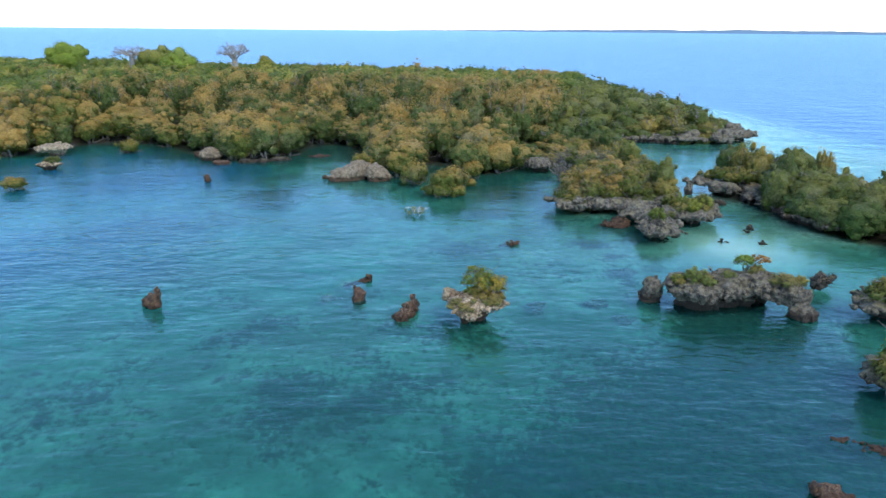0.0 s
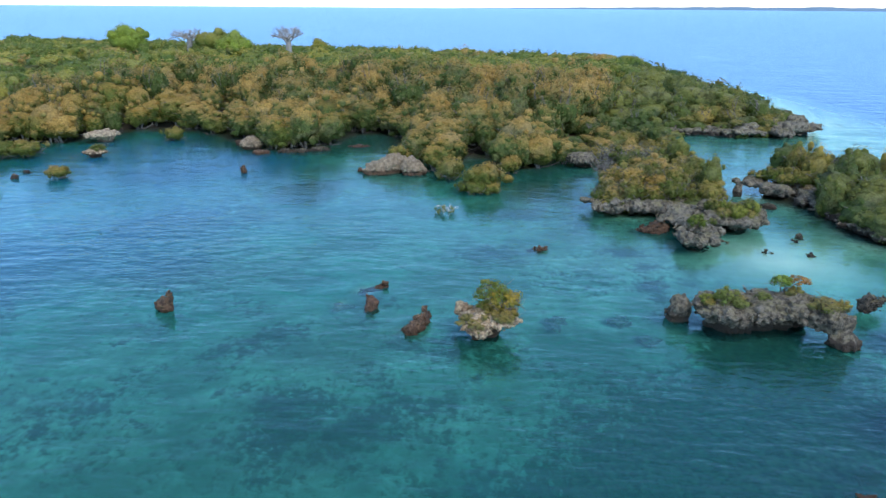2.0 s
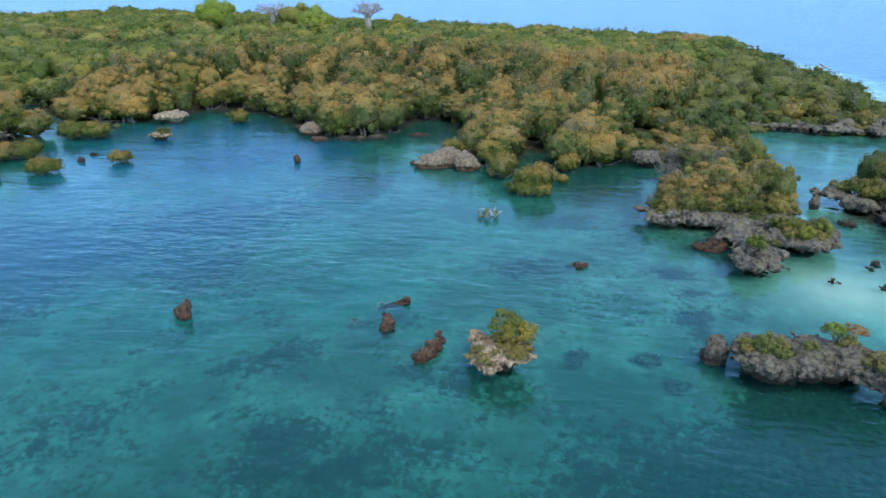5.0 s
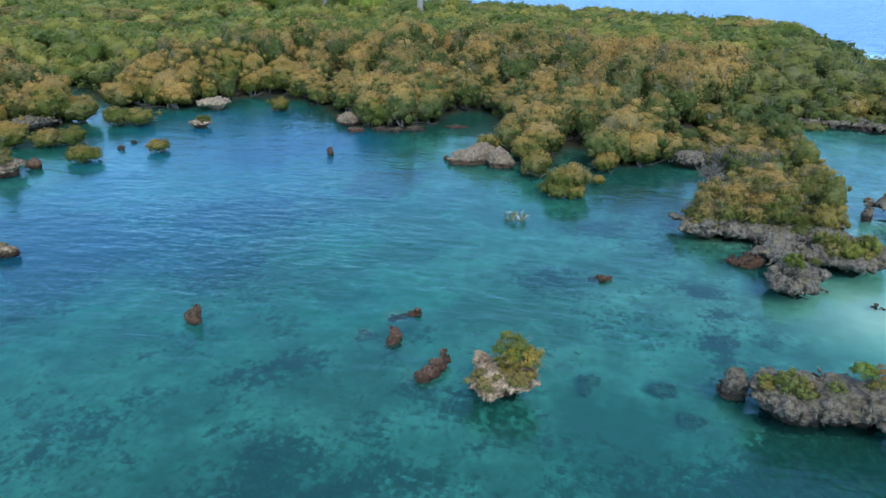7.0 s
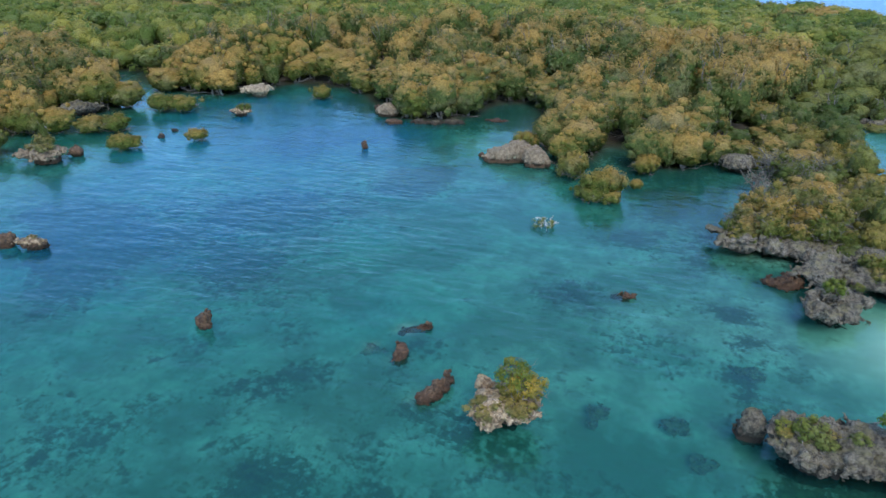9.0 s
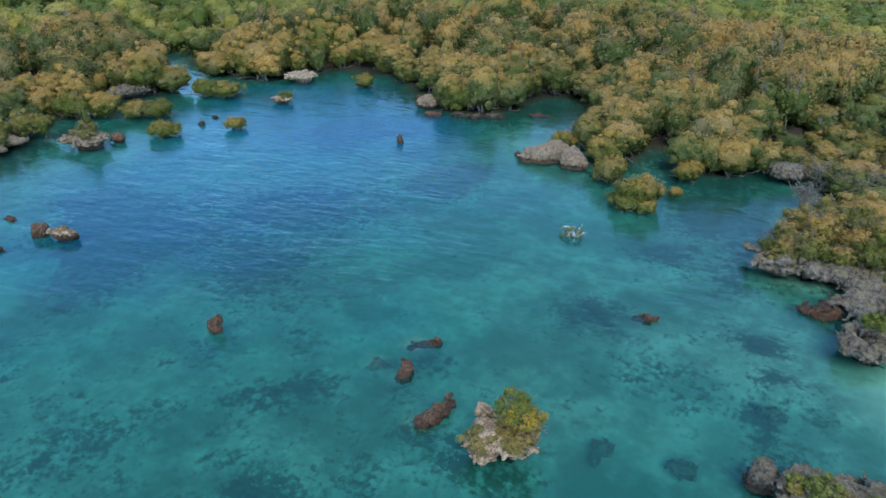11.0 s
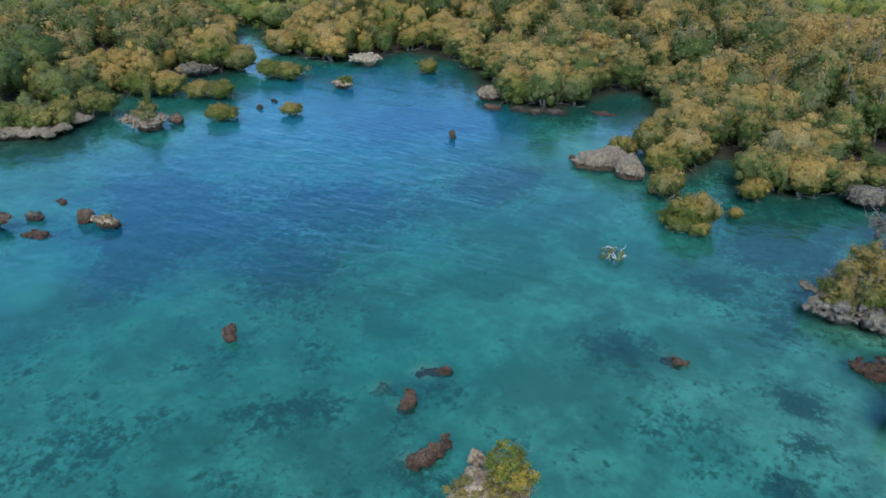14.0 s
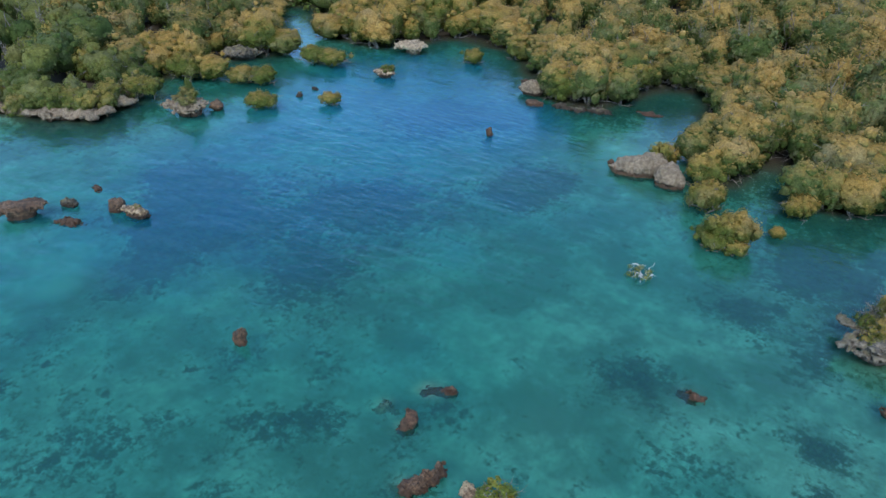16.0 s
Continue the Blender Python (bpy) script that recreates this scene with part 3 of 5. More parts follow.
def largest(V, Q):
    """Drops crumbs that hang free of the main body."""
    lab = np.arange(len(V))
    while True:
        m = lab[Q].min(1)
        nxt = lab.copy()
        for k in range(4):
            np.minimum.at(nxt, Q[:, k], m)
        nxt = nxt[nxt]
        if (nxt == lab).all():
            break
        lab = nxt
    size = np.bincount(lab, minlength=len(V))
    keep = size[lab] > 0.1 * len(V)
    number = np.cumsum(keep) - 1
    return V[keep], number[Q[keep[Q[:, 0]]]]


def rock(name, label, blobs, voxel, mat, category="rock", group="", **how):
    V, Q = lump(blobs, voxel, **how)
    base = np.array([V[:, 0].mean(), V[:, 1].mean(), 0])
    ob = new(name, mesh_quads(name, V - base, Q, mat, True))
    ob.location = base
    return tagged(ob, label, category, group)


GROUP = "limestone rocks in the lagoon"
rock("mushroom_rock", "small undercut limestone islet with pale rim, standing in the lagoon",
     [(0.35, 37.35, 1.08, 0.72, 0.95, 0.34), (0.75, 36.75, 0.9, 0.42, 0.5, 0.28), (1.2, 38.3, 1.22, 1.1, 1.2, 0.36), (2.1, 38.0, 1.26, 0.66, 0.6, 0.28), (2.0, 38.9, 1.3, 0.55, 0.65, 0.32),
      (1.2, 39.2, 1.25, 1.0, 0.7, 0.36), (-0.1, 38.6, 1.1, 0.5, 0.55, 0.28), (-0.6, 39.5, 1.15, 0.42, 0.42, 0.5), (1.15, 38.75, 0.1, 0.72, 0.7, 1.0), (0.45, 38.0, 0.3, 0.45, 0.5, 0.7)],
     0.07, ROCK_WARM, group=GROUP, rough=0.12, size=0.6, notch=0.14, seed=1, melt=0.18)
rock("stump_rock", "grey upright limestone stump beside the arched islet",
     [(12.4, 42.3, 0.8, 0.6, 0.6, 0.75), (12.4, 42.4, 0.0, 0.75, 0.75, 0.7), (11.9, 42.7, 0.2, 0.5, 0.5, 0.35)], 0.09, ROCK, group=GROUP, rough=0.16, size=0.7, notch=0.08, seed=2)
rock("arched_rock", "long undercut grey limestone islet with an arch at its end",
     [(14.7, 41.2, 1.35, 1.75, 1.75, 0.7), (16.6, 41.5, 1.45, 1.6, 1.8, 0.75), (18.4, 41.3, 1.7, 1.4, 1.3, 0.55), (20.1, 40.6, 1.45, 1.35, 1.2, 0.75),
      (20.8, 39.8, 0.1, 0.9, 0.78, 0.7), (19.0, 42.4, 0.2, 0.9, 0.7, 1.1), (15.2, 41.6, -0.1, 1.6, 1.3, 1.3), (17.0, 42.0, -0.1, 1.1, 1.1, 1.3), (18.2, 42.0, 0.1, 0.9, 0.9, 1.2)], 0.1, ROCK, group=GROUP, rough=0.21, size=0.85, notch=0.22, seed=3)
rock("jagged_rock", "dark jagged rock at the end of the arched islet", [(24.2, 44.8, 0.5, 0.62, 0.45, 0.5, 20), (24.0, 44.7, 0.9, 0.3, 0.25, 0.4), (24.9, 45.0, 0.75, 0.5, 0.2, 0.2, 20)], 0.08, ROCK_DARK, group=GROUP, rough=0.22, size=0.45, notch=0.05, seed=4)
rock("ledge_rock", "undercut limestone islet topped by yellow-green scrub", [(26.6, 40.2, 1.0, 2.3, 1.8, 0.6), (25.2, 40.3, 0.95, 0.9, 0.9, 0.4), (27, 40.6, -0.2, 1.6, 1.2, 1.2), (24.4, 38.4, 0.0, 1.4, 0.5, 0.3)], 0.12, ROCK, group=GROUP, rough=0.2, size=0.85, notch=0.2, seed=5)
rock("ledge_rock", "grey undercut limestone islet under a green bush", [(22.1, 30.6, 0.9, 2.0, 1.7, 0.6), (20.8, 30.6, 0.7, 0.8, 0.8, 0.4), (22.5, 30.8, -0.2, 1.4, 1.1, 1.2)], 0.11, ROCK, group=GROUP, rough=0.2, size=0.8, notch=0.2, seed=6)
rock("reef_rock", "low rusty brown reef rock awash in the lagoon", [(16.7, 26.1, -0.3, 0.9, 0.55, 0.35, -40), (18.2, 25.4, -0.22, 1.5, 0.5, 0.35, -12), (17.4, 28.0, -0.5, 0.7, 0.5, 0.3, 40)], 0.09, ROCK_BROWN, group=GROUP, rough=0.16, size=0.6, seed=7)
rock("reef_rock", "rusty brown reef rock topped with pale weed", [(14.1, 22.2, 0.05, 0.7, 0.55, 0.45), (14.4, 21.6, -0.2, 1.0, 0.7, 0.5)], 0.09, ROCK_BROWN, group=GROUP, rough=0.16, size=0.6, seed=8)
# stacks out in the lagoon
rock("leaning_rock", "brown leaning rock with a pale tip", [(-19.05, 39.3, 0.2, 0.6, 0.34, 0.5, 150), (-18.95, 39.4, 0.55, 0.34, 0.26, 0.42, 150), (-18.55, 39.3, 0.6, 0.17, 0.2, 0.62)], 0.055, ROCK_BROWN, group=GROUP, rough=0.1, size=0.45, seed=11, melt=0.12)
rock("reef_rock", "rusty brown rock standing in the lagoon", [(-6.4, 41.45, 0.15, 0.34, 0.55, 0.42, -12), (-6.55, 41.7, 0.4, 0.22, 0.24, 0.3), (-6.4, 41.3, -0.25, 0.45, 0.6, 0.4)], 0.055, ROCK_RUST, group=GROUP, rough=0.11, size=0.4, seed=12, melt=0.15)
rock("reef_rock", "long curved brown rock mostly under water", [(-6.5, 44.85, -0.14, 0.4, 0.26, 0.22), (-6.2, 44.95, 0.05, 0.14, 0.12, 0.24), (-7.1, 44.6, -0.26, 0.5, 0.24, 0.2, 10), (-7.55, 44.1, -0.34, 0.28, 0.42, 0.2)], 0.055, ROCK_BROWN, group=GROUP, rough=0.11, size=0.4, seed=13)
rock("reef_rock", "sunken brown rock below the surface", [(-8.45, 41.7, -0.4, 0.4, 0.35, 0.25), (-8.15, 41.9, -0.5, 0.3, 0.25, 0.2), (-8.6, 41.4, -0.55, 0.25, 0.3, 0.2)], 0.06, ROCK_SUNKEN, group=GROUP, rough=0.2, size=0.45, seed=14)
rock("ridge_rock", "brown craggy ridge of rock rising at one end", [(-3.4, 38.35, 0.08, 0.5, 0.62, 0.3, -35), (-3.12, 38.95, 0.15, 0.44, 0.7, 0.34, -25), (-2.92, 39.6, 0.25, 0.3, 0.5, 0.38, -15), (-2.77, 39.98, 0.4, 0.22, 0.3, 0.34, -15)], 0.06, ROCK_BROWN, group=GROUP, rough=0.17, size=0.42, seed=15, melt=0.15)
rock("reef_rock", "small rusty rock breaking the surface", [(4.35, 54.1, 0.08, 0.42, 0.32, 0.24), (3.75, 54.1, -0.35, 0.6, 0.42, 0.35)], 0.06, ROCK_RUST, group=GROUP, rough=0.14, size=0.4, seed=16)
rock("post_rock", "narrow brown pillar of rock", [(-28.6, 76.1, 0.1, 0.34, 0.34, 0.5), (-28.75, 76.1, 0.55, 0.2, 0.2, 0.42)], 0.07, ROCK_BROWN, group=GROUP, rough=0.12, size=0.4, seed=17)
for bx, by, bz, rx, ry, rz in ((5.1, 41.4, -0.9, 0.35, 0.65, 0.35), (8.85, 42.0, -0.8, 0.45, 0.35, 0.35), (10.6, 40.2, -1.5, 0.3, 0.25, 0.22), (12.1, 48.8, -1.1, 0.6, 0.35, 0.3)):
    rock("reef_rock", "sunken grey rock below the surface", [(bx, by, bz, rx, ry, rz), (bx + 0.4, by + 0.35, bz - 0.15, rx * 0.6, ry * 0.5, rz * 0.7), (bx - 0.3, by + 0.5, bz - 0.2, rx * 0.5, ry * 0.4, rz * 0.6)], 0.08, ROCK_SUNKEN, group=GROUP, rough=0.3, size=0.5, seed=int(bx * 10))
# the western group
rock("block_rock", "broad flat-topped brown rock", [(-45.2, 36.7, 0.85, 1.45, 1.0, 0.28, 60), (-45.1, 36.6, 0.1, 1.1, 0.85, 0.9, 60)], 0.09, ROCK_BROWN, group=GROUP, rough=0.09, size=0.9, notch=0.12, seed=21, power=3.5)
rock("jagged_rock", "small dark jagged rock", [(-44.3, 39.9, 0.1, 0.55, 0.4, 0.4), (-43.8, 40.3, 0.25, 0.3, 0.25, 0.4)], 0.08, ROCK_DARK, group=GROUP, rough=0.16, size=0.5, seed=22)
rock("flat_rock", "flat brown rock just above the water", [(-41.2, 38.8, 0.0, 1.0, 0.5, 0.3, 30)], 0.08, ROCK_BROWN, group=GROUP, rough=0.14, size=0.5, seed=23)
rock("reef_rock", "little brown rock breaking the surface", [(-45.4, 42.9, 0.0, 0.5, 0.35, 0.25)], 0.08, ROCK_BROWN, group=GROUP, rough=0.12, size=0.5, seed=24)
rock("block_rock", "dark brown block of rock", [(-40.5, 42.3, 0.4, 0.62, 0.62, 0.62, 40)], 0.075, ROCK_BROWN, group=GROUP, rough=0.14, size=0.6, notch=0.06, seed=25, power=3.5)
rock("mushroom_rock", "pale-topped brown rock with a tuft of green", [(-38.6, 42.7, 0.55, 0.9, 0.5, 0.3, 25), (-37.9, 43.0, 0.4, 0.5, 0.45, 0.35, 30), (-38.2, 42.9, 0.0, 0.75, 0.5, 0.6, 30)], 0.075, ROCK_WARM, group=GROUP, rough=0.14, size=0.5, notch=0.1, seed=26, power=2.6)
rock("reef_rock", "little dark rock breaking the surface", [(-51.8, 69.8, 0.1, 0.45, 0.35, 0.38)], 0.09, ROCK, group=GROUP, rough=0.14, size=0.5, seed=27)
rock("reef_rock", "little dark rock breaking the surface", [(-52.3, 72.6, 0.0, 0.4, 0.3, 0.25)], 0.09, ROCK, group=GROUP, rough=0.14, size=0.5, seed=28)
rock("mushroom_rock", "undercut grey limestone islet under a bush", [(-55.9, 58.0, 0.9, 2.0, 1.6, 0.42, 40), (-55.9, 58.1, 1.25, 1.5, 1.2, 0.3, 40), (-57.0, 57.2, 1.0, 0.7, 0.6, 0.3, 40), (-55.8, 58.2, 0.1, 1.5, 1.25, 0.9, 40)], 0.1, ROCK_BOULDER, group=GROUP, rough=0.16, size=0.7, notch=0.12, seed=29)
rock("block_rock", "dark brown block beside the undercut islet", [(-54.6, 60.8, 0.4, 0.8, 0.7, 0.6)], 0.1, ROCK_BROWN, group=GROUP, rough=0.16, size=0.6, seed=30)
rock("mushroom_rock", "low pale rock half covered by a bush", [(-49.9, 81.6, 0.55, 1.25, 1.0, 0.45, 30), (-49.8, 81.8, 0.0, 0.8, 0.8, 0.6)], 0.1, ROCK_WARM, group=GROUP, rough=0.14, size=0.7, notch=0.1, seed=31)
rock("pale_boulder", "bleached whitish boulder at the edge of the mangroves", [(-54.7, 91.4, 0.95, 1.9, 1.3, 0.4, 35), (-54.4, 91.6, 1.2, 1.0, 0.8, 0.35, 35), (-54.6, 91.6, 0.0, 1.1, 0.9, 0.8)], 0.11, ROCK_PALE, group=GROUP, rough=0.15, size=0.9, notch=0.16, seed=32, power=2.6)
# boulders of the north shore
SHORE = "boulders along the mangrove shore"
rock("boulder", "large rounded grey boulder with a brown waterline", [(-12.3, 79.3, 0.55, 1.5, 1.35, 1.45, 30), (-13.5, 78.7, 0.3, 1.5, 1.2, 1.05, 30), (-14.5, 78.1, 0.1, 1.0, 0.8, 0.6, 20)], 0.1, ROCK_BOULDER, group=SHORE, rough=0.2, size=1.9, notch=0.16, seed=41, power=3.2, melt=0.4)
rock("boulder", "rounded grey boulder beside a larger one", [(-10.0, 78.7, 0.5, 1.25, 1.1, 1.2, 40), (-9.3, 78.7, 0.2, 1.0, 0.95, 0.8, 20)], 0.1, ROCK_BOULDER, group=SHORE, rough=0.2, size=1.8, notch=0.14, seed=46, power=3.2, melt=0.3)
rock("boulder", "rounded grey boulder under overhanging branches", [(-32.9, 89.6, 0.65, 1.5, 1.1, 1.0, 25)], 0.12, ROCK_BOULDER, group=SHORE, rough=0.14, size=1.1, notch=0.06, seed=43)
rock("boulder", "small brown boulder at the waterline", [(-35.2, 91.6, 0.3, 0.8, 0.6, 0.5)], 0.1, ROCK_BROWN, group=SHORE, rough=0.12, size=0.7, seed=44)
rock("flat_rock", "flat brown slab at the waterline", [(-30.6, 86.8, 0.1, 1.1, 0.6, 0.35, 20)], 0.1, ROCK_BROWN, group=SHORE, rough=0.12, size=0.7, seed=45)
for bx, by, rx in ((-28.2, 88.2, 1.2), (-25.9, 88.7, 0.6), (-23.9, 90.1, 1.0)):
    rock("flat_rock", "low brown slab under the mangrove branches", [(bx, by, 0.05, rx, 0.6, 0.32, 20)], 0.1, ROCK_DARK, group=SHORE, rough=0.22, size=0.7, seed=int(rx * 40))
rock("flat_rock", "flat brown slab awash in the inlet", [(-19.4, 93.3, 0.0, 1.6, 0.6, 0.25, 10)], 0.11, ROCK_BROWN, group=SHORE, rough=0.1, size=0.7, seed=49)
rock("reef_rock", "small dark rock at the tip of the boulders", [(-15.9, 78.8, 0.1, 0.35, 0.3, 0.3)], 0.08, ROCK_BROWN, group=SHORE, rough=0.1, size=0.5, seed=50)
rock("mushroom_rock", "grey undercut rock in front of the mangroves", [(9.1, 85.2, 0.95, 1.7, 1.4, 0.75), (9.3, 85.6, 0.0, 1.1, 1.0, 0.9)], 0.13, ROCK, group=SHORE, rough=0.2, size=0.9, notch=0.12, seed=51)
rock("reef_rock", "rusty brown rock under the cape's ledge", [(13.7, 60.3, 0.1, 0.9, 0.6, 0.42), (14.3, 61.0, 0.1, 0.7, 0.7, 0.5)], 0.08, ROCK_BROWN, group=SHORE, rough=0.26, size=0.7, seed=52)
rock("mushroom_rock", "grey undercut rock below the western scrub", [(-68.5, 73.5, 0.9, 2.4, 1.5, 0.7, 50), (-68.8, 74, 0.0, 1.8, 1.1, 0.9, 50)], 0.14, ROCK, group=SHORE, rough=0.2, size=0.9, notch=0.15, seed=53)
for bx, by, r in ((24.6, 58.9, 0.38), (25.2, 60.0, 0.5), (21.4, 55.9, 0.26), (24.7, 55.5, 0.34), (22.0, 79.6, 0.5), (25.6, 69.3, 0.8), (22.6, 78.6, 0.35)):
    rock("reef_rock", "small dark rock in the narrow channel", [(bx, by, 0.05, r * 0.7, r * 0.5, r * 0.55), (bx + r * 0.4, by, -0.1, r * 0.5, r * 0.4, r * 0.4)], 0.06, ROCK_DARK, group="rocks in the channel", rough=0.2, size=0.5, seed=int(bx * 7 + by))
rock("standing_stone", "narrow upright dark stone in the channel", [(23.9, 73.6, 0.6, 0.4, 0.35, 1.0)], 0.08, ROCK, group="rocks in the channel", rough=0.12, size=0.5, seed=61)
# ledges that carry the capes
LEDGE = "undercut limestone ledges"
cape = base_empty("cape_ledge")
cape.location = (15, 63, 0)
for name, seed, blobs in (
        ("shelf", 71, [(8.9, 66.3, 0.95, 0.85, 0.55, 0.25), (10.6, 64.3, 0.85, 1.35, 1.0, 0.6), (12.9, 65.0, 0.85, 1.3, 1.0, 0.62), (14.6, 65.4, 0.8, 1.2, 1.1, 0.6), (12.2, 69.0, 0.5, 2.4, 3.4, 0.75), (16.0, 66.2, 0.7, 1.3, 1.2, 0.6), (12.2, 68.5, -0.3, 2.0, 3.0, 1.2)]),
        ("spur", 76, [(16.0, 55.9, 0.8, 0.95, 1.1, 0.62), (17.3, 56.2, 0.75, 0.85, 1.1, 0.55), (16.2, 58.4, 0.95, 1.1, 1.4, 0.55), (17.7, 58.6, 0.85, 0.9, 1.2, 0.5), (16.0, 61.2, 0.95, 1.5, 1.3, 0.6), (16.2, 63.6, 0.8, 1.5, 1.3, 0.6), (18.6, 61.6, 0.9, 1.4, 1.0, 0.5), (16.6, 57.8, -0.3, 0.9, 1.5, 1.2), (17.2, 62.0, -0.3, 1.5, 1.2, 1.2)]),
        ("arm", 77, [(19.0, 63.2, 0.9, 1.5, 1.3, 0.55), (20.3, 60.8, 0.85, 1.4, 0.9, 0.5, -20), (21.7, 61.2, 0.9, 1.1, 1.2, 0.55), (21.9, 63.6, 0.9, 1.3, 1.6, 0.55), (19.6, 65.3, 0.8, 1.8, 1.4, 0.6), (20.6, 62.6, -0.3, 1.2, 1.4, 1.2), (19.0, 67.5, 0.5, 2.6, 3.0, 0.7)])):
    V, Q = lump(blobs, 0.12, rough=0.3, size=1.0, notch=0.26, seed=seed, melt=0.14)
    part(name, mesh_quads(name, V - [15, 63, 0], Q, ROCK, True), cape)
tagged(cape, "craggy grey limestone cape, deeply undercut by the sea", "ledge", LEDGE)
rock("cape_ledge", "grey limestone flank of the cape above the channel",
     [(16.5, 75, 0.2, 4.6, 6.0, 0.7), (20.9, 73, 0.5, 0.9, 4.0, 0.6), (21.0, 80, 0.5, 0.9, 3.5, 0.6), (22.0, 83.6, 0.7, 0.9, 0.7, 0.35), (19.5, 90, 0.5, 2.0, 7.0, 0.7), (18.6, 99, 0.5, 2.0, 7.0, 0.8), (18.5, 82, -0.4, 2.6, 9, 1.1)],
     0.26, ROCK, category="ledge", group=LEDGE, rough=0.3, size=1.4, notch=0.2, seed=72, melt=0.5)
rock("point_ledge", "long brown-grey rock ledge of the outer point",
     [(21, 110.8, 0.0, 3.0, 1.4, 0.35), (25.6, 111.0, 0.2, 2.2, 1.2, 0.4), (30, 110.2, 0.4, 2.6, 1.5, 0.45), (35.0, 109.4, 0.7, 3.2, 2.2, 0.45), (36.5, 110.6, 1.4, 1.6, 1.4, 0.3), (39.2, 109.2, 0.75, 2.6, 2.6, 0.5), (40.5, 111.6, 1.5, 2.0, 1.4, 0.35), (42, 113.5, 0.8, 3.0, 3.2, 0.6),
      (44.6, 116.6, 0.85, 2.6, 1.2, 0.32, 25), (43.2, 116.8, 1.6, 1.3, 1.0, 0.55), (45, 124, 0.7, 2.0, 5, 0.9), (32, 112, -0.4, 11, 3.2, 1.2), (43, 116, -0.4, 2.0, 5, 1.2)],
     0.26, ROCK, category="ledge", group=LEDGE, rough=0.36, size=1.6, notch=0.3, seed=73, melt=0.5)
rock("islet_ledge", "grey limestone rim of the wooded islet",
     [(25.9, 75.6, 1.05, 1.3, 1.2, 0.4), (27.6, 73.6, 0.9, 1.6, 1.5, 0.6), (29.6, 70.8, 0.3, 1.2, 1.8, 0.4), (30.6, 66.5, 0.2, 1.0, 2.0, 0.35), (30.9, 62.5, 0.3, 1.0, 1.6, 0.4), (31.5, 60.2, 0.5, 1.1, 1.1, 0.5), (34.0, 57.4, 0.3, 1.6, 1.1, 0.4, -40), (36.7, 54.2, 0.45, 2, 1.2, 0.5, -40),
      (41, 49.8, 0.6, 3.4, 1.4, 0.6, -40), (33, 74, 0.3, 4, 7, 0.9), (37, 66, 0.3, 4, 6, 0.9), (32, 70, -0.4, 2.4, 6, 1.2), (27.6, 74.8, -0.2, 1.0, 1.2, 1.2), (39, 60, -0.4, 5, 2.6, 1.2, -40)],
     0.24, ROCK, category="ledge", group=LEDGE, rough=0.32, size=1.2, notch=0.2, seed=74, melt=0.45)
rock("shore_ledge", "pale undercut limestone shelf below dense scrub",
     [(-70.5, 43.8, 0.5, 2.6, 0.9, 0.32, 25), (-66.5, 46.0, 0.5, 2.4, 0.8, 0.34, 30), (-62.8, 48.5, 0.5, 2.2, 0.8, 0.36, 35), (-60.9, 50.4, 0.6, 1.0, 1.3, 0.45), (-62.2, 54.0, 0.6, 1.0, 1.8, 0.5), (-62.6, 57.0, 0.75, 1.8, 1.0, 0.6),
      (-61.2, 57.2, 0.3, 0.9, 0.7, 0.45), (-66, 51, 0.2, 4, 5, 1.0), (-76, 41.5, 0.7, 4, 2, 0.7, 30), (-70, 46.5, -0.4, 6, 2.4, 1.2, 28)], 0.19, ROCK_BOULDER, category="ledge", group=LEDGE, rough=0.28, size=1.1, notch=0.28, seed=75, melt=0.4)


# ---- plants ----
def turn_z(V, a):
    c, s = math.cos(a), math.sin(a)
    return np.stack([c * V[:, 0] - s * V[:, 1], s * V[:, 0] + c * V[:, 1], V[:, 2]], 1)


def ball(cells=3):
    """A sphere of quads, from a cube."""
    u = np.linspace(-1, 1, cells + 1)
    A, B = [a.ravel() for a in np.meshgrid(u, u, indexing="ij")]
    one = np.ones_like(A)
    sides = [(A, B, one), (B, A, -one), (one, A, B), (-one, B, A), (B, one, A), (A, -one, B)]
    i = np.arange((cells + 1) ** 2).reshape(cells + 1, -1)
    q = np.stack([i[:-1, :-1], i[1:, :-1], i[1:, 1:], i[:-1, 1:]], -1).reshape(-1, 4)
    V = np.concatenate([np.stack(s, 1) for s in sides])
    Q = np.concatenate([q + k * len(A) for k in range(6)])
    return V / np.linalg.norm(V, axis=1)[:, None], Q


def leaves(C, N, size, rng, slim=0.56):
    """Folded leaf sprays at the places C, facing about N."""
    n = len(C)
    T = rng.normal(size=(n, 3))
    T -= N * (T * N).sum(1)[:, None]
    T /= np.linalg.norm(T, axis=1)[:, None] + 1e-9
    S = np.cross(N, T)
    a = (size * rng.uniform(0.65, 1.35, n))[:, None]
    w = a * slim * rng.uniform(0.7, 1.2, (n, 1))
    fold = a * rng.uniform(0.05, 0.3, (n, 1))
    V = np.stack([C - T * a, C - S * w - N * fold, C + T * a, C + S * w - N * fold * rng.uniform(0.3, 1.0, (n, 1))], 1).reshape(-1, 3)
    return V, np.arange(4 * n).reshape(-1, 4)


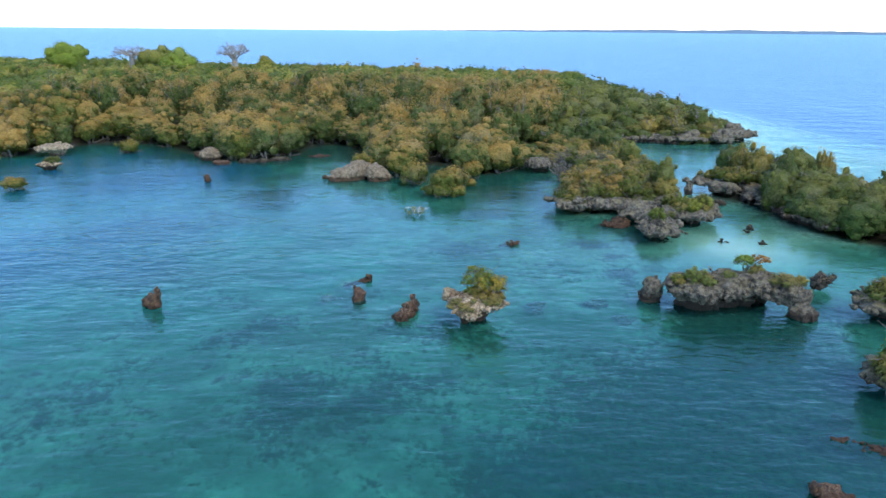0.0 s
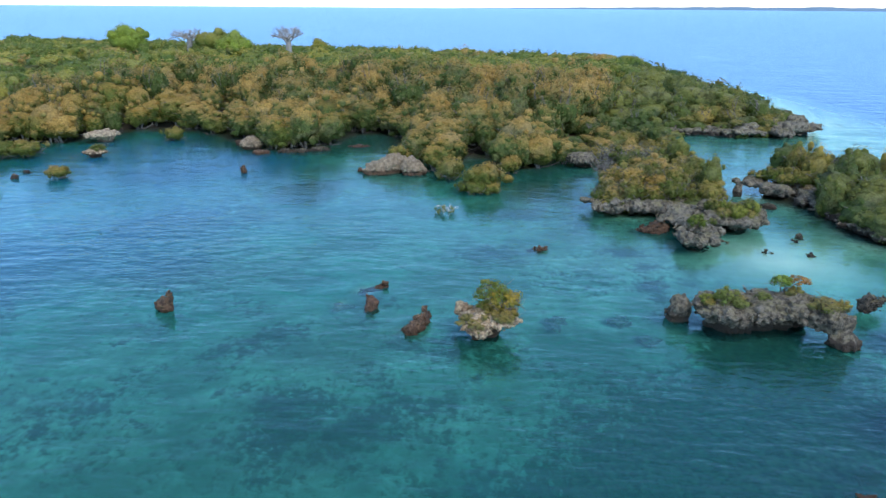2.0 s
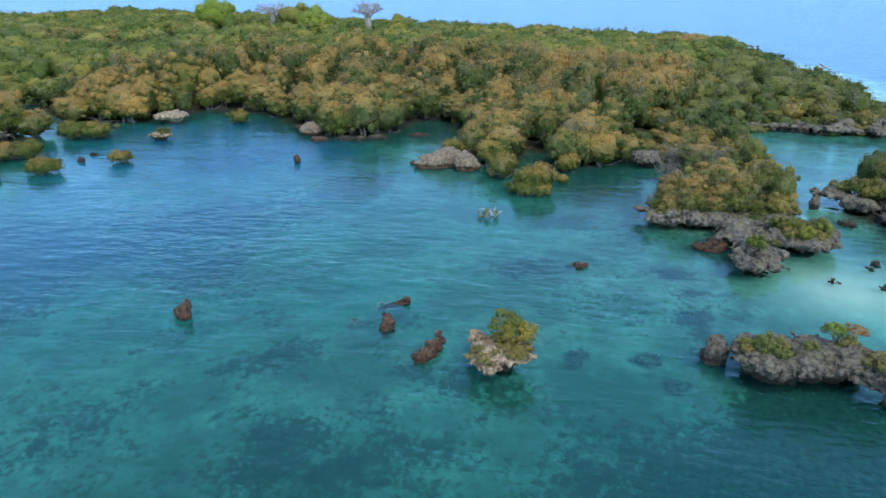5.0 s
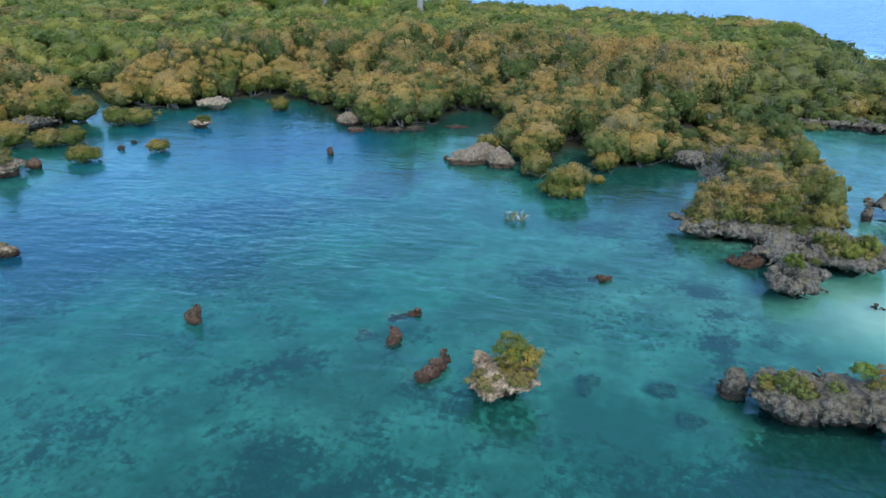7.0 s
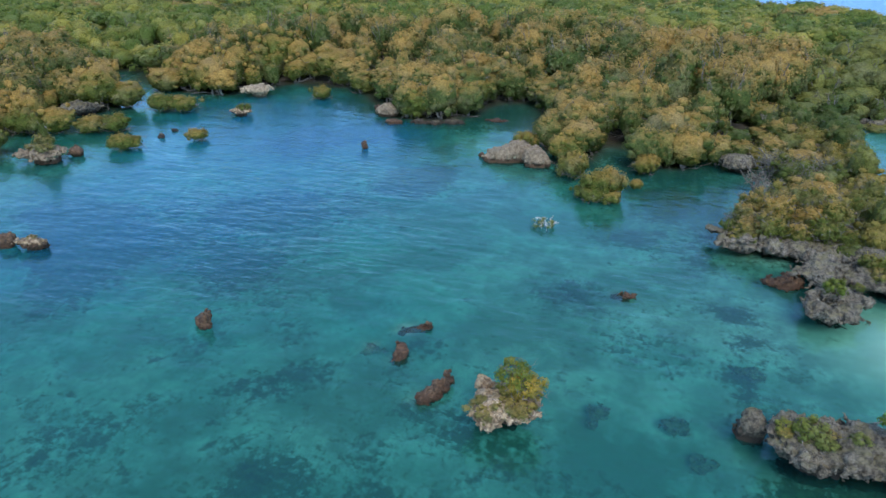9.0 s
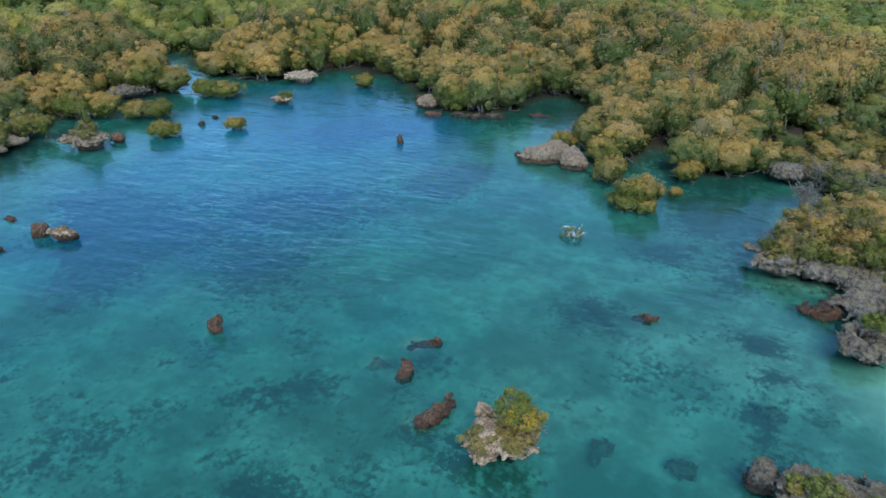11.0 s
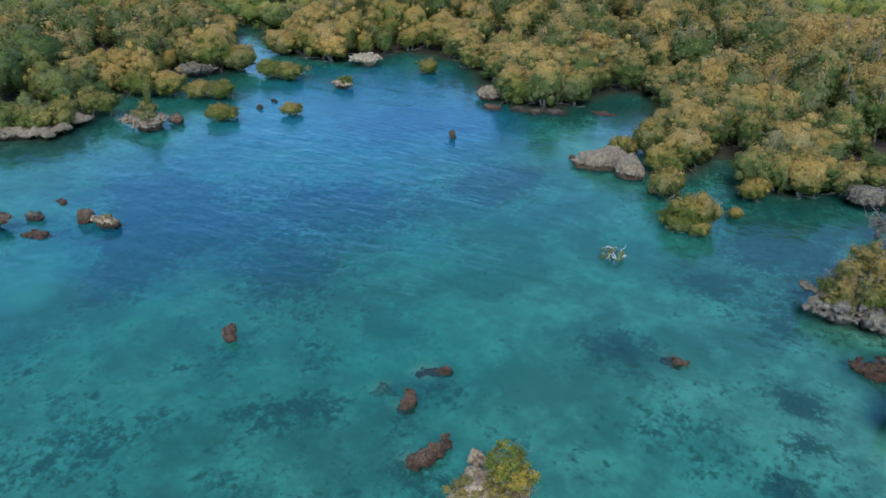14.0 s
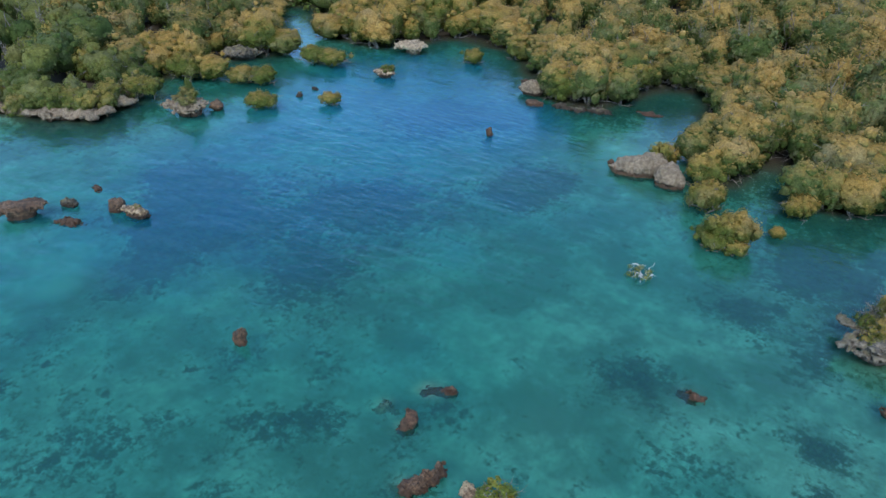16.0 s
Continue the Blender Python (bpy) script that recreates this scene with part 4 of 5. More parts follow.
def tube(points, radii, sides=6):
    P = np.array(points, float)
    r = np.array(radii, float)
    D = np.gradient(P, axis=0)
    D /= np.linalg.norm(D, axis=1)[:, None] + 1e-9
    up = np.where(np.abs(D[:, 2:3]) > 0.9, [[1.0, 0, 0]], [[0, 0, 1.0]])
    A = np.cross(D, up)
    A /= np.linalg.norm(A, axis=1)[:, None] + 1e-9
    B = np.cross(D, A)
    t = np.linspace(0, 2 * math.pi, sides, endpoint=False)
    V = (P[:, None] + r[:, None, None] * (A[:, None] * np.cos(t)[None, :, None] + B[:, None] * np.sin(t)[None, :, None])).reshape(-1, 3)
    i, j = np.meshgrid(np.arange(len(P) - 1), np.arange(sides), indexing="ij")
    i, j = i.ravel(), j.ravel()
    Q = np.stack([i * sides + j, i * sides + (j + 1) % sides, (i + 1) * sides + (j + 1) % sides, (i + 1) * sides + j], 1)
    return V, Q, np.zeros(len(V))


def limb(a, b, ra, rb, rng, wobble=0.12, steps=4, sides=4):
    a, b = np.array(a, float), np.array(b, float)
    t = np.linspace(0, 1, steps)
    P = a + (b - a) * t[:, None]
    P[1:-1] += rng.normal(size=(steps - 2, 3)) * wobble * np.linalg.norm(b - a) * 0.5
    return tube(P, ra + (rb - ra) * t, sides)


def unit(D):
    return D / (np.linalg.norm(D, axis=1)[:, None] + 1e-9)


def crown_arrays(rng, radius, low, high, puffs, cards, leaf, core=3, flat=1.0, puff_size=0.44, age_light=(0.1, 0.9), core_size=0.84, slim=0.6, heart=0.0):
    """A crown of uneven leafy puffs on a dome between the heights low and high. The age range runs from the inner low
    leaves to the outer upper ones, and carries their shade and light.
    """
    mid, rz = (low + high) / 2, (high - low) / 2
    k = np.arange(puffs) + 0.5
    cz = 1 - 1.75 * k / puffs
    phi = k * 2.39996 + rng.uniform(0, 6)
    s = np.where(cz > 0, np.sqrt(np.maximum(1 - cz * cz, 0)), 1 - 0.25 * cz * cz)
    d = np.stack([s * np.cos(phi), s * np.sin(phi), cz], 1) + rng.normal(size=(puffs, 3)) * 0.12
    shift = rng.uniform(0, 50)
    d *= (1 + 0.34 * noise3(d * 1.3 + shift, 6))[:, None]
    pr = radius * puff_size * rng.uniform(0.6, 1.35, puffs)
    C = d * [radius * 0.76, radius * 0.76, rz * 0.76] * rng.uniform(0.86, 1.12, (puffs, 1)) + [0, 0, mid]
    pieces = []

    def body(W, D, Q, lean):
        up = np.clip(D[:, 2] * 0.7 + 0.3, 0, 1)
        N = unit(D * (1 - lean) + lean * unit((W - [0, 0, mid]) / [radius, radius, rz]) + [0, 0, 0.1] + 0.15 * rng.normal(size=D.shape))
        pieces.append((W, Q, age_light[0] + (age_light[1] - age_light[0]) * (0.55 * (W[:, 2] - low) / (high - low) + 0.45 * up) - 0.05, N))

    bV, bQ = ball(core)
    for c, r in zip(C, pr):
        body(bV * (1 + 0.25 * noise3(bV * 2.1 + c, 3))[:, None] * [r * core_size, r * core_size, r * core_size * 0.92 * flat] + c, bV, bQ, 0.45)
    if heart:
        hV, hQ = ball(4)
        body(hV * (1 + 0.34 * noise3(hV * 1.3 + shift, 6))[:, None] * [radius * heart, radius * heart, rz * heart] + [0, 0, mid], hV, hQ, 0.0)
    share = np.maximum((cards * pr ** 2 / (pr ** 2).sum()).astype(int), 4)
    for i, (c, r) in enumerate(zip(C, pr)):
        n = share[i]
        D = rng.normal(size=(int(n * 1.7), 3))
        D[:, 2] += 0.35
        D /= np.linalg.norm(D, axis=1)[:, None]
        L = c + D * [r, r, r * 0.92 * flat] * (rng.uniform(0.86, 1.12, (len(D), 1)) + 0.18 * noise3(D * 2.3 + c, 4)[:, None])
        deep = np.zeros(len(L), bool)
        for j in range(puffs):
            if j != i:
                deep |= np.linalg.norm(L - C[j], axis=1) < pr[j] * 0.78
        L, D = L[~deep][:n], D[~deep][:n]
        dome = (L - [0, 0, mid]) / [radius, radius, rz]
        N = unit(D * 0.5 + dome * 0.5 + [0, 0, 0.35] + rng.normal(size=D.shape) * 0.26)
        V, Q = leaves(L, N, leaf, rng, slim)
        soft_N = unit(D * 0.55 + unit(dome) * 0.45 + [0, 0, 0.12] + rng.normal(size=D.shape) * 0.26)
        # Tone rises with height and upward facing, so top light is in the colour.
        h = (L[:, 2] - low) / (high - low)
        a = age_light[0] + (age_light[1] - age_light[0]) * (0.6 * h + 0.4 * np.clip(D[:, 2] * 0.7 + 0.3, 0, 1))
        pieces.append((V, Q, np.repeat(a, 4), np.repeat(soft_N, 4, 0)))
    return joined(pieces), C


def tree(name, label, rng, mat, radius=2.2, low=0.15, high=5.0, puffs=17, cards=2000, leaf=0.14, stems=3, bare=4, category="tree", bark=None, group="", low_boughs=0, **how):
    """One tree at the origin: a trunk part of stems and limbs, and a crown part."""
    (V, Q, A, N), C = crown_arrays(rng, radius, low, high, puffs, cards, leaf, **how)
    wood = []
    for s in range(stems):
        a = rng.uniform(0, 6.28)
        foot = (0.05 * radius * math.cos(a), 0.05 * radius * math.sin(a), -0.9)
        fork = (0.3 * radius * math.cos(a) + rng.normal() * 0.2, 0.3 * radius * math.sin(a) + rng.normal() * 0.2, low + (high - low) * 0.35)
        wood.append(limb(foot, fork, 0.035 * high, 0.026 * high, rng, sides=6))
        for c in C[rng.permutation(len(C))[:3]]:
            wood.append(limb(fork, c, 0.022 * high, 0.008 * high, rng))
    for c in C[rng.permutation(len(C))[:bare]]:
        wood.append(limb(fork, c, 0.02 * high, 0.03, rng))
        d = c - [0, 0, (low + high) / 2]
        d /= np.linalg.norm(d)
        tip = c + d * radius * 0.45 + [0, 0, -0.1]
        wood.append(limb(c, tip, 0.03, 0.012, rng))
        for k in range(2):
            wood.append(limb(c + (tip - c) * 0.6, tip + rng.normal(size=3) * 0.25, 0.016, 0.006, rng, steps=4, sides=4))
    for k in range(low_boughs):
        a = rng.uniform(0, 6.28)
        bend = np.array([0.75 * radius * math.cos(a), 0.75 * radius * math.sin(a), rng.uniform(0.35, 0.8)])
        tip = bend * rng.uniform(1.3, 1.5) + [0, 0, rng.uniform(-0.1, 0.3)]
        wood += [limb((0, 0, 0.2), bend, 0.06, 0.045, rng, 0.12), limb(bend, tip, 0.045, 0.02, rng, 0.2), limb(bend, tip + rng.normal(size=3) * 0.35, 0.035, 0.015, rng, 0.2)]
    ob = base_empty(name)
    part("trunk", mesh_quads("trunk", *joined(wood)[:2], bark or BARK, True), ob)
    part("crown", mesh_quads("crown", V, Q, mat, normals=N, age_light=A), ob)
    return tagged(ob, label, category, group)


rng = np.random.default_rng(7)
MANGROVES = [tree("mangrove_tree", "rounded mangrove with olive leaves turning ochre and painted lighter on top", rng, LEAF_MANGROVE, puffs=38 + 4 * k, age_light=(-1.25, 1.3), bare=6, low_boughs=2, core=2, cards=1700, leaf=0.105, core_size=0.68, puff_size=0.26, heart=0.8, flat=1.1, slim=0.7, group="mangroves round the lagoon") for k in range(5)]
GOLDEN = [tree("mangrove_tree", "rounded mangrove with golden ochre leaves, standing at the water", rng, LEAF_GOLD, puffs=38 + 4 * k, age_light=(-0.9, 1.35), bare=4, low_boughs=2, core=2, cards=1700, leaf=0.105, core_size=0.68, puff_size=0.26, heart=0.8, flat=1.1, slim=0.7, group="mangroves round the lagoon") for k in range(3)]
GREY = [tree("bare_shrub", "half-leafless grey shrub with tangled twigs", rng, LEAF_GREY, radius=1.2, low=0.1, high=1.9, puffs=22, cards=420, leaf=0.07, stems=6, bare=22, category="shrub", age_light=(-0.3, 0.8), core=1, core_size=0.12, puff_size=0.3, low_boughs=4, group="grey shrubs on the cape") for k in range(2)]
SCRUBS = [tree("scrub_tree", "dense dark green scrub tree with grey twigs", rng, LEAF_SCRUB, radius=2.1, low=0.1, high=4.2, puffs=36, puff_size=0.26, bare=5, core=2, cards=1700, leaf=0.1, core_size=0.68, heart=0.8, age_light=(-0.15, 0.75), flat=1.15, slim=0.68, group="scrub trees on the island") for k in range(3)]
MIXED = [tree("coral_scrub", "low olive coastal scrub tree with yellowing leaves", rng, LEAF_BRIGHT, radius=2.0, low=0.0, high=3.0, puffs=28, puff_size=0.28, bare=7, core=2, cards=1300, leaf=0.09, core_size=0.64, heart=0.7, age_light=(-0.4, 0.7), group="scrub on the limestone") for k in range(3)]
SHRUBS = [tree("shrub", "low yellow-green shrub rooted in the rock", rng, LEAF_BRIGHT, radius=0.8, low=0.02, high=0.9, puffs=14, cards=800, leaf=0.06, stems=2, bare=4, category="shrub", age_light=(-0.5, 0.7), core=2, core_size=0.6, puff_size=0.34) for k in range(3)]
BUSHES = [tree("mangrove_bush", "low domed golden-green mangrove bush growing out of the water", rng, LEAF_GOLD, radius=1.7, low=0.38, high=2.1, puffs=32, cards=1500, leaf=0.085, stems=4, bare=3, low_boughs=4, category="bush", age_light=(-0.8, 0.75), core=2, core_size=0.66, puff_size=0.27, heart=0.78, group="mangroves round the lagoon") for k in range(3)]
FRESH = [tree("shrub", "low fresh green shrub rooted in the rock", rng, LEAF_FRESH, radius=0.8, low=0.02, high=0.9, puffs=16, cards=800, leaf=0.06, stems=2, bare=4, category="shrub", age_light=(-0.3, 0.8), core=2, core_size=0.6, puff_size=0.34) for k in range(2)]
own = np.random.default_rng(77)
CAPE = [tree("coral_scrub", "bushy ochre-topped scrub tree with pale twigs on the cape", own, LEAF_GOLD, radius=1.5, low=0.0, high=2.2, puffs=30, cards=1500, leaf=0.08, stems=4, bare=20, low_boughs=3, age_light=(-1.05, 1.15), core=2, core_size=0.55, puff_size=0.27, heart=0.58, group="scrub on the limestone") for k in range(3)]
WAITING = {}


def plant(kind, x, y, z, size=1.0, tall=None, turn=None):
    """Notes a place for one of a kind's trees; set_out() puts them all there."""
    ob = kind[int(rng.integers(len(kind)))]
    m = Matrix.LocRotScale((x, y, z), Euler((0, 0, rng.uniform(0, 6.28) if turn is None else turn)), (size, size, tall or size))
    WAITING.setdefault(ob.name, (ob, []))[1].append(m)


def set_out():
    for ob, places in WAITING.values():
        for m in places[1:]:
            copy_thing(ob, m)
        ob.matrix_basis = places[0]


# mangroves that stand out along the shore: x, y, crown radius, top
for x, y, r, top in ((-52.0, 64.8, 1.75, 1.7), (-47.2, 70.7, 1.2, 1.4), (-60.6, 79.2, 2.0, 2.3), (-58.2, 80.3, 2.2, 2.1), (-60.8, 68.2, 1.9, 1.9), (-58.4, 69.6, 1.8, 2.0), (-66.4, 64.4, 2.3, 3.0),
                     (-63.6, 66.3, 1.9, 3.4), (-68.9, 66.8, 2.1, 5.2), (-66.0, 78.7, 2.5, 3.7), (-69.2, 76.2, 2.8, 4.9), (-68.4, 88.7, 2.8, 3.8), (-60.2, 90.4, 2.7, 4.3), (-60.6, 98.4, 2.6, 4.6), (-45.7, 94.0, 1.5, 1.8),
                     (-47.9, 102.6, 1.2, 1.6), (-42.4, 99.6, 1.8, 3.2), (-29.6, 90.4, 2.1, 3.9), (-26.4, 91.6, 2.3, 5.6), (-23.9, 93.9, 2.0, 4.6), (-24.4, 98.9, 1.9, 4.6), (-21.4, 104.4, 2.6, 5.0),
                     (-1.6, 71.9, 1.9, 2.8), (-5.4, 76.3, 1.6, 2.6), (0.8, 75.9, 0.6, 0.9), (0.9, 80.4, 1.4, 2.0), (4.0, 84.2, 2.1, 4.3), (0.2, 83.0, 2.0, 4.4), (-7.6, 80.6, 1.8, 3.6), (-12.0, 81.6, 1.2, 2.3), (-6.6, 83.5, 2.0, 4.4), (-10.4, 84.5, 2.0, 4.2), (7.0, 86.5, 1.6, 3.4)):
    foot = max(float(ground_height(x, y)[0]), -0.25)
    if top < 3.1:
        plant(BUSHES, x, y, foot, r / 1.7, (top + 0.15) / 2.1)
    else:
        plant(GOLDEN if x < -40 or rng.uniform() < 0.2 else MANGROVES, x, y, foot, r / 2.2, (top + 0.1) / 5.0)


def canopy(x, y, d):
    """Kind of growth and its height at a place d metres inland."""
    patch = float(flat_noise(np.array([x]), np.array([y]), 14.0, 2, 21)[0])
    shore = min(1.1, 0.76 + 0.042 * d)
    if x > 22 and y < 100:
        return ("scrub" if rng.uniform() < 0.8 else "mixed"), 3.8 + 0.9 * patch
    if x > 6 and y < 104 and d < 9:
        return ("mangrove" if rng.uniform() < (0.22 if y < 84 else 0.6) else "scrub" if rng.uniform() < 0.15 else "mixed"), (2.5 + 0.6 * patch) if y > 70 else 1.8
    if y > 104 and x > 12 + (y - 104) * 0.2:
        return ("scrub" if patch > -0.2 else "mixed"), min(4.6, 2.1 + 0.2 * d) + 0.6 * patch
    if x < -61 and y < 64 + 0.3 * (x + 61):
        return ("mixed" if rng.uniform() < 0.3 else "scrub"), (2.6 + 0.25 * min(d, 9)) + 0.6 * patch
    if y < float(np.interp(x, [-90, -74, -62, -45, -25, 0, 20], [91, 101, 114, 131, 141, 138, 124])) + 5 * patch and x > -90 + 4 * patch:
        return "mangrove", 5.3 * shore + 0.8 * patch
    return ("scrub" if patch > -0.55 else "mangrove"), (4.5 if y < 140 else 5.2 if y < 200 else 4.2) + 0.7 * patch


STEP = 3.1
cols, rows = np.arange(-215, 72, STEP), np.arange(18, 268, STEP * 0.87)
CX, CY = np.meshgrid(cols, rows, indexing="ij")
CX = CX + (np.arange(len(rows)) % 2)[None, :] * STEP / 2
CX, CY = (CX + rng.uniform(-0.75, 0.75, CX.shape)).ravel(), (CY + rng.uniform(-0.75, 0.75, CY.shape)).ravel()
CD = inland(CX, CY)
keep = (CD > np.where(((CX > 24) & (CY < 90)) | ((CX > 17) & (CX < 34) & (CY > 104) & (CY < 114)), np.where(CY < 90, 0.3, -0.6), 0.5)) & (CY > 34) & ~((CX > 24) & (CX < 30) & (CY > 70.5) & (CY < 90)) & (CX > -105 - 1.2 * (CY - 54)) & (CX > -70 - 2.9 * (CY - 42)) & (CX > -190) & (np.hypot(CX + 68.7, CY - 84.8) > 3.4) & (np.abs((CX + 68.7) * 0.61 + (CY - 84.8) * 0.79 - 1.0) + np.where((CX > -80) & (CX < -60), 0, 9) > 3.4) & ((CX > -59) | (CY > 60) | (CD > 0.25))
CX, CY, CD = CX[keep], CY[keep], CD[keep]
far = np.hypot(CX + 10, CY - 20) > 150
thin = rng.uniform(size=len(CX)) < np.where(far, 0.34, np.where(np.hypot(CX + 10, CY - 20) > 110, 0.56, np.where((CD > 6) & (CX < 8), 0.62, 1.0)))
CX, CY, CD = CX[thin], CY[thin], CD[thin]
CZ = ground_height(CX, CY)
NEAR = {"mangrove": MANGROVES, "scrub": SCRUBS, "mixed": MIXED}
TALL = {"mangrove": 5.0, "scrub": 4.2, "mixed": 3.0}
woods = {"mangrove": [], "scrub": [], "mixed": [], "coast": []}


def small_crowns(radius, low, high, puffs, cards, leaf, seeds, **how):
    return [crown_arrays(np.random.default_rng(s), radius, low, high, puffs, cards, leaf, core_size=0.62, slim=0.75, **how)[0] for s in seeds]


SMALL = {"mangrove": small_crowns(2.2, 0.6, 5.0, 38, 1250, 0.13, range(6), heart=0.76, core=1, age_light=(-1.1, 1.5), puff_size=0.27, flat=1.1), "scrub": small_crowns(2.1, 0.4, 4.2, 26, 520, 0.15, range(10, 16), heart=0.8, core=1, age_light=(-0.5, 1.0), puff_size=0.28, flat=1.05), "mixed": small_crowns(2.0, 0.2, 3.0, 14, 260, 0.16, range(20, 25), heart=0.74, core=1, age_light=(-0.4, 0.6), puff_size=0.32)}
TINY = {"mangrove": small_crowns(2.2, 1.4, 5.0, 12, 210, 0.2, range(30, 36), heart=0.74, core=1, age_light=(-0.4, 1.2), flat=1.0, puff_size=0.36), "scrub": small_crowns(2.1, 0.9, 4.2, 12, 175, 0.2, range(40, 46), heart=0.74, core=1, age_light=(-0.15, 0.75), flat=1.0, puff_size=0.36), "mixed": small_crowns(2.0, 0.4, 3.0, 8, 120, 0.24, range(50, 54), heart=0.74, core=1, age_light=(-0.4, 0.6))}
count, poles = 0, []
for x, y, z, d in zip(CX, CY, CZ, CD):
    kind, height = canopy(x, y, d)
    size = float(rng.choice([0.68, 0.85, 0.98, 1.12, 1.35]) * rng.uniform(0.92, 1.08)) * (0.78 if kind == "mixed" and y < 104 else 0.98)
    size *= min(1.0, 0.45 + 0.55 * height / TALL[kind])
    height *= float(rng.uniform(0.72, 1.34) if d > 6 and y < 130 else rng.uniform(0.78, 1.2)) * (0.72 + 0.29 * size if kind == "mangrove" else 1.0)
    front = (d < 6.5 and y < 111 and x > -74) or (kind == "mixed" and y < 90 and x < 42)
    if front and count < 270:
        count += 1
        plant(GOLDEN if kind == "mangrove" and x < -48 and y > 62 and rng.uniform() < 0.75 else NEAR[kind], x, y, z - 0.1, size, height / TALL[kind])
    else:
        V, Q, A, N = (TINY if math.hypot(x + 5, y - 20) > 128 else SMALL)[kind][int(rng.integers(4))]
        wide = size * float(np.interp(math.hypot(x + 10, y - 20), [85, 125, 150], [1.06, 1.2, 1.5]))
        turn = rng.uniform(0, 6.28)
        W = turn_z(V * [wide, wide, height / TALL[kind]], turn) + [x, y, z - 0.1]
        coast = kind == "scrub" and ((x < -60 and y < 75) or (x > 6 and y < 112) or (y > 104 and x > 12 + (y - 104) * 0.2))
        woods["coast" if coast else kind].append((W, Q, A + rng.normal() * (0.32 if kind == "mangrove" else 0.4) + (0.1 if kind == "mangrove" and y > 100 else -0.12), turn_z(N, turn)))
        if d > 3 and math.hypot(x + 10, y - 20) < 125 and rng.uniform() < 0.4:
            foot = np.array([x, y - 0.3 * wide, z])
            for k in range(3):
                lean = rng.uniform(-1, 1) * 0.9 * wide
                mid = foot + [lean * 0.4, -1.0 * wide, height * rng.uniform(0.4, 0.6)]
                tip = foot + [lean * 1.5, -1.35 * wide, height * rng.uniform(0.85, 1.1)]
                poles += [limb(foot, mid, 0.09, 0.07, rng, 0.1, 3), limb(mid, tip, 0.065, 0.025, rng, 0.2, 4), limb(mid, tip + [rng.uniform(-0.7, 0.7), 0.3, rng.uniform(-0.5, 0.3)], 0.04, 0.015, rng, 0.2, 4)]
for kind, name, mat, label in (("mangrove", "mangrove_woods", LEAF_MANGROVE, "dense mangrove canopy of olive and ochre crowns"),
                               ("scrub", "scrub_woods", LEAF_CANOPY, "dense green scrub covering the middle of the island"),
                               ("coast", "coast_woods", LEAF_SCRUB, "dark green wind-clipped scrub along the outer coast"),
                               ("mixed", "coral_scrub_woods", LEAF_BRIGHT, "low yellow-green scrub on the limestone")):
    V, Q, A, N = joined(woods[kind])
    tagged(new(name, mesh_quads(name, V, Q, mat, normals=N, age_light=A)), label, "woods", kind="stuff")

tagged(new("woods_branches", mesh_quads("woods_branches", *joined(poles)[:2], BARK, True)), "pale grey stems and bare branches among the crowns", "branches", kind="stuff")

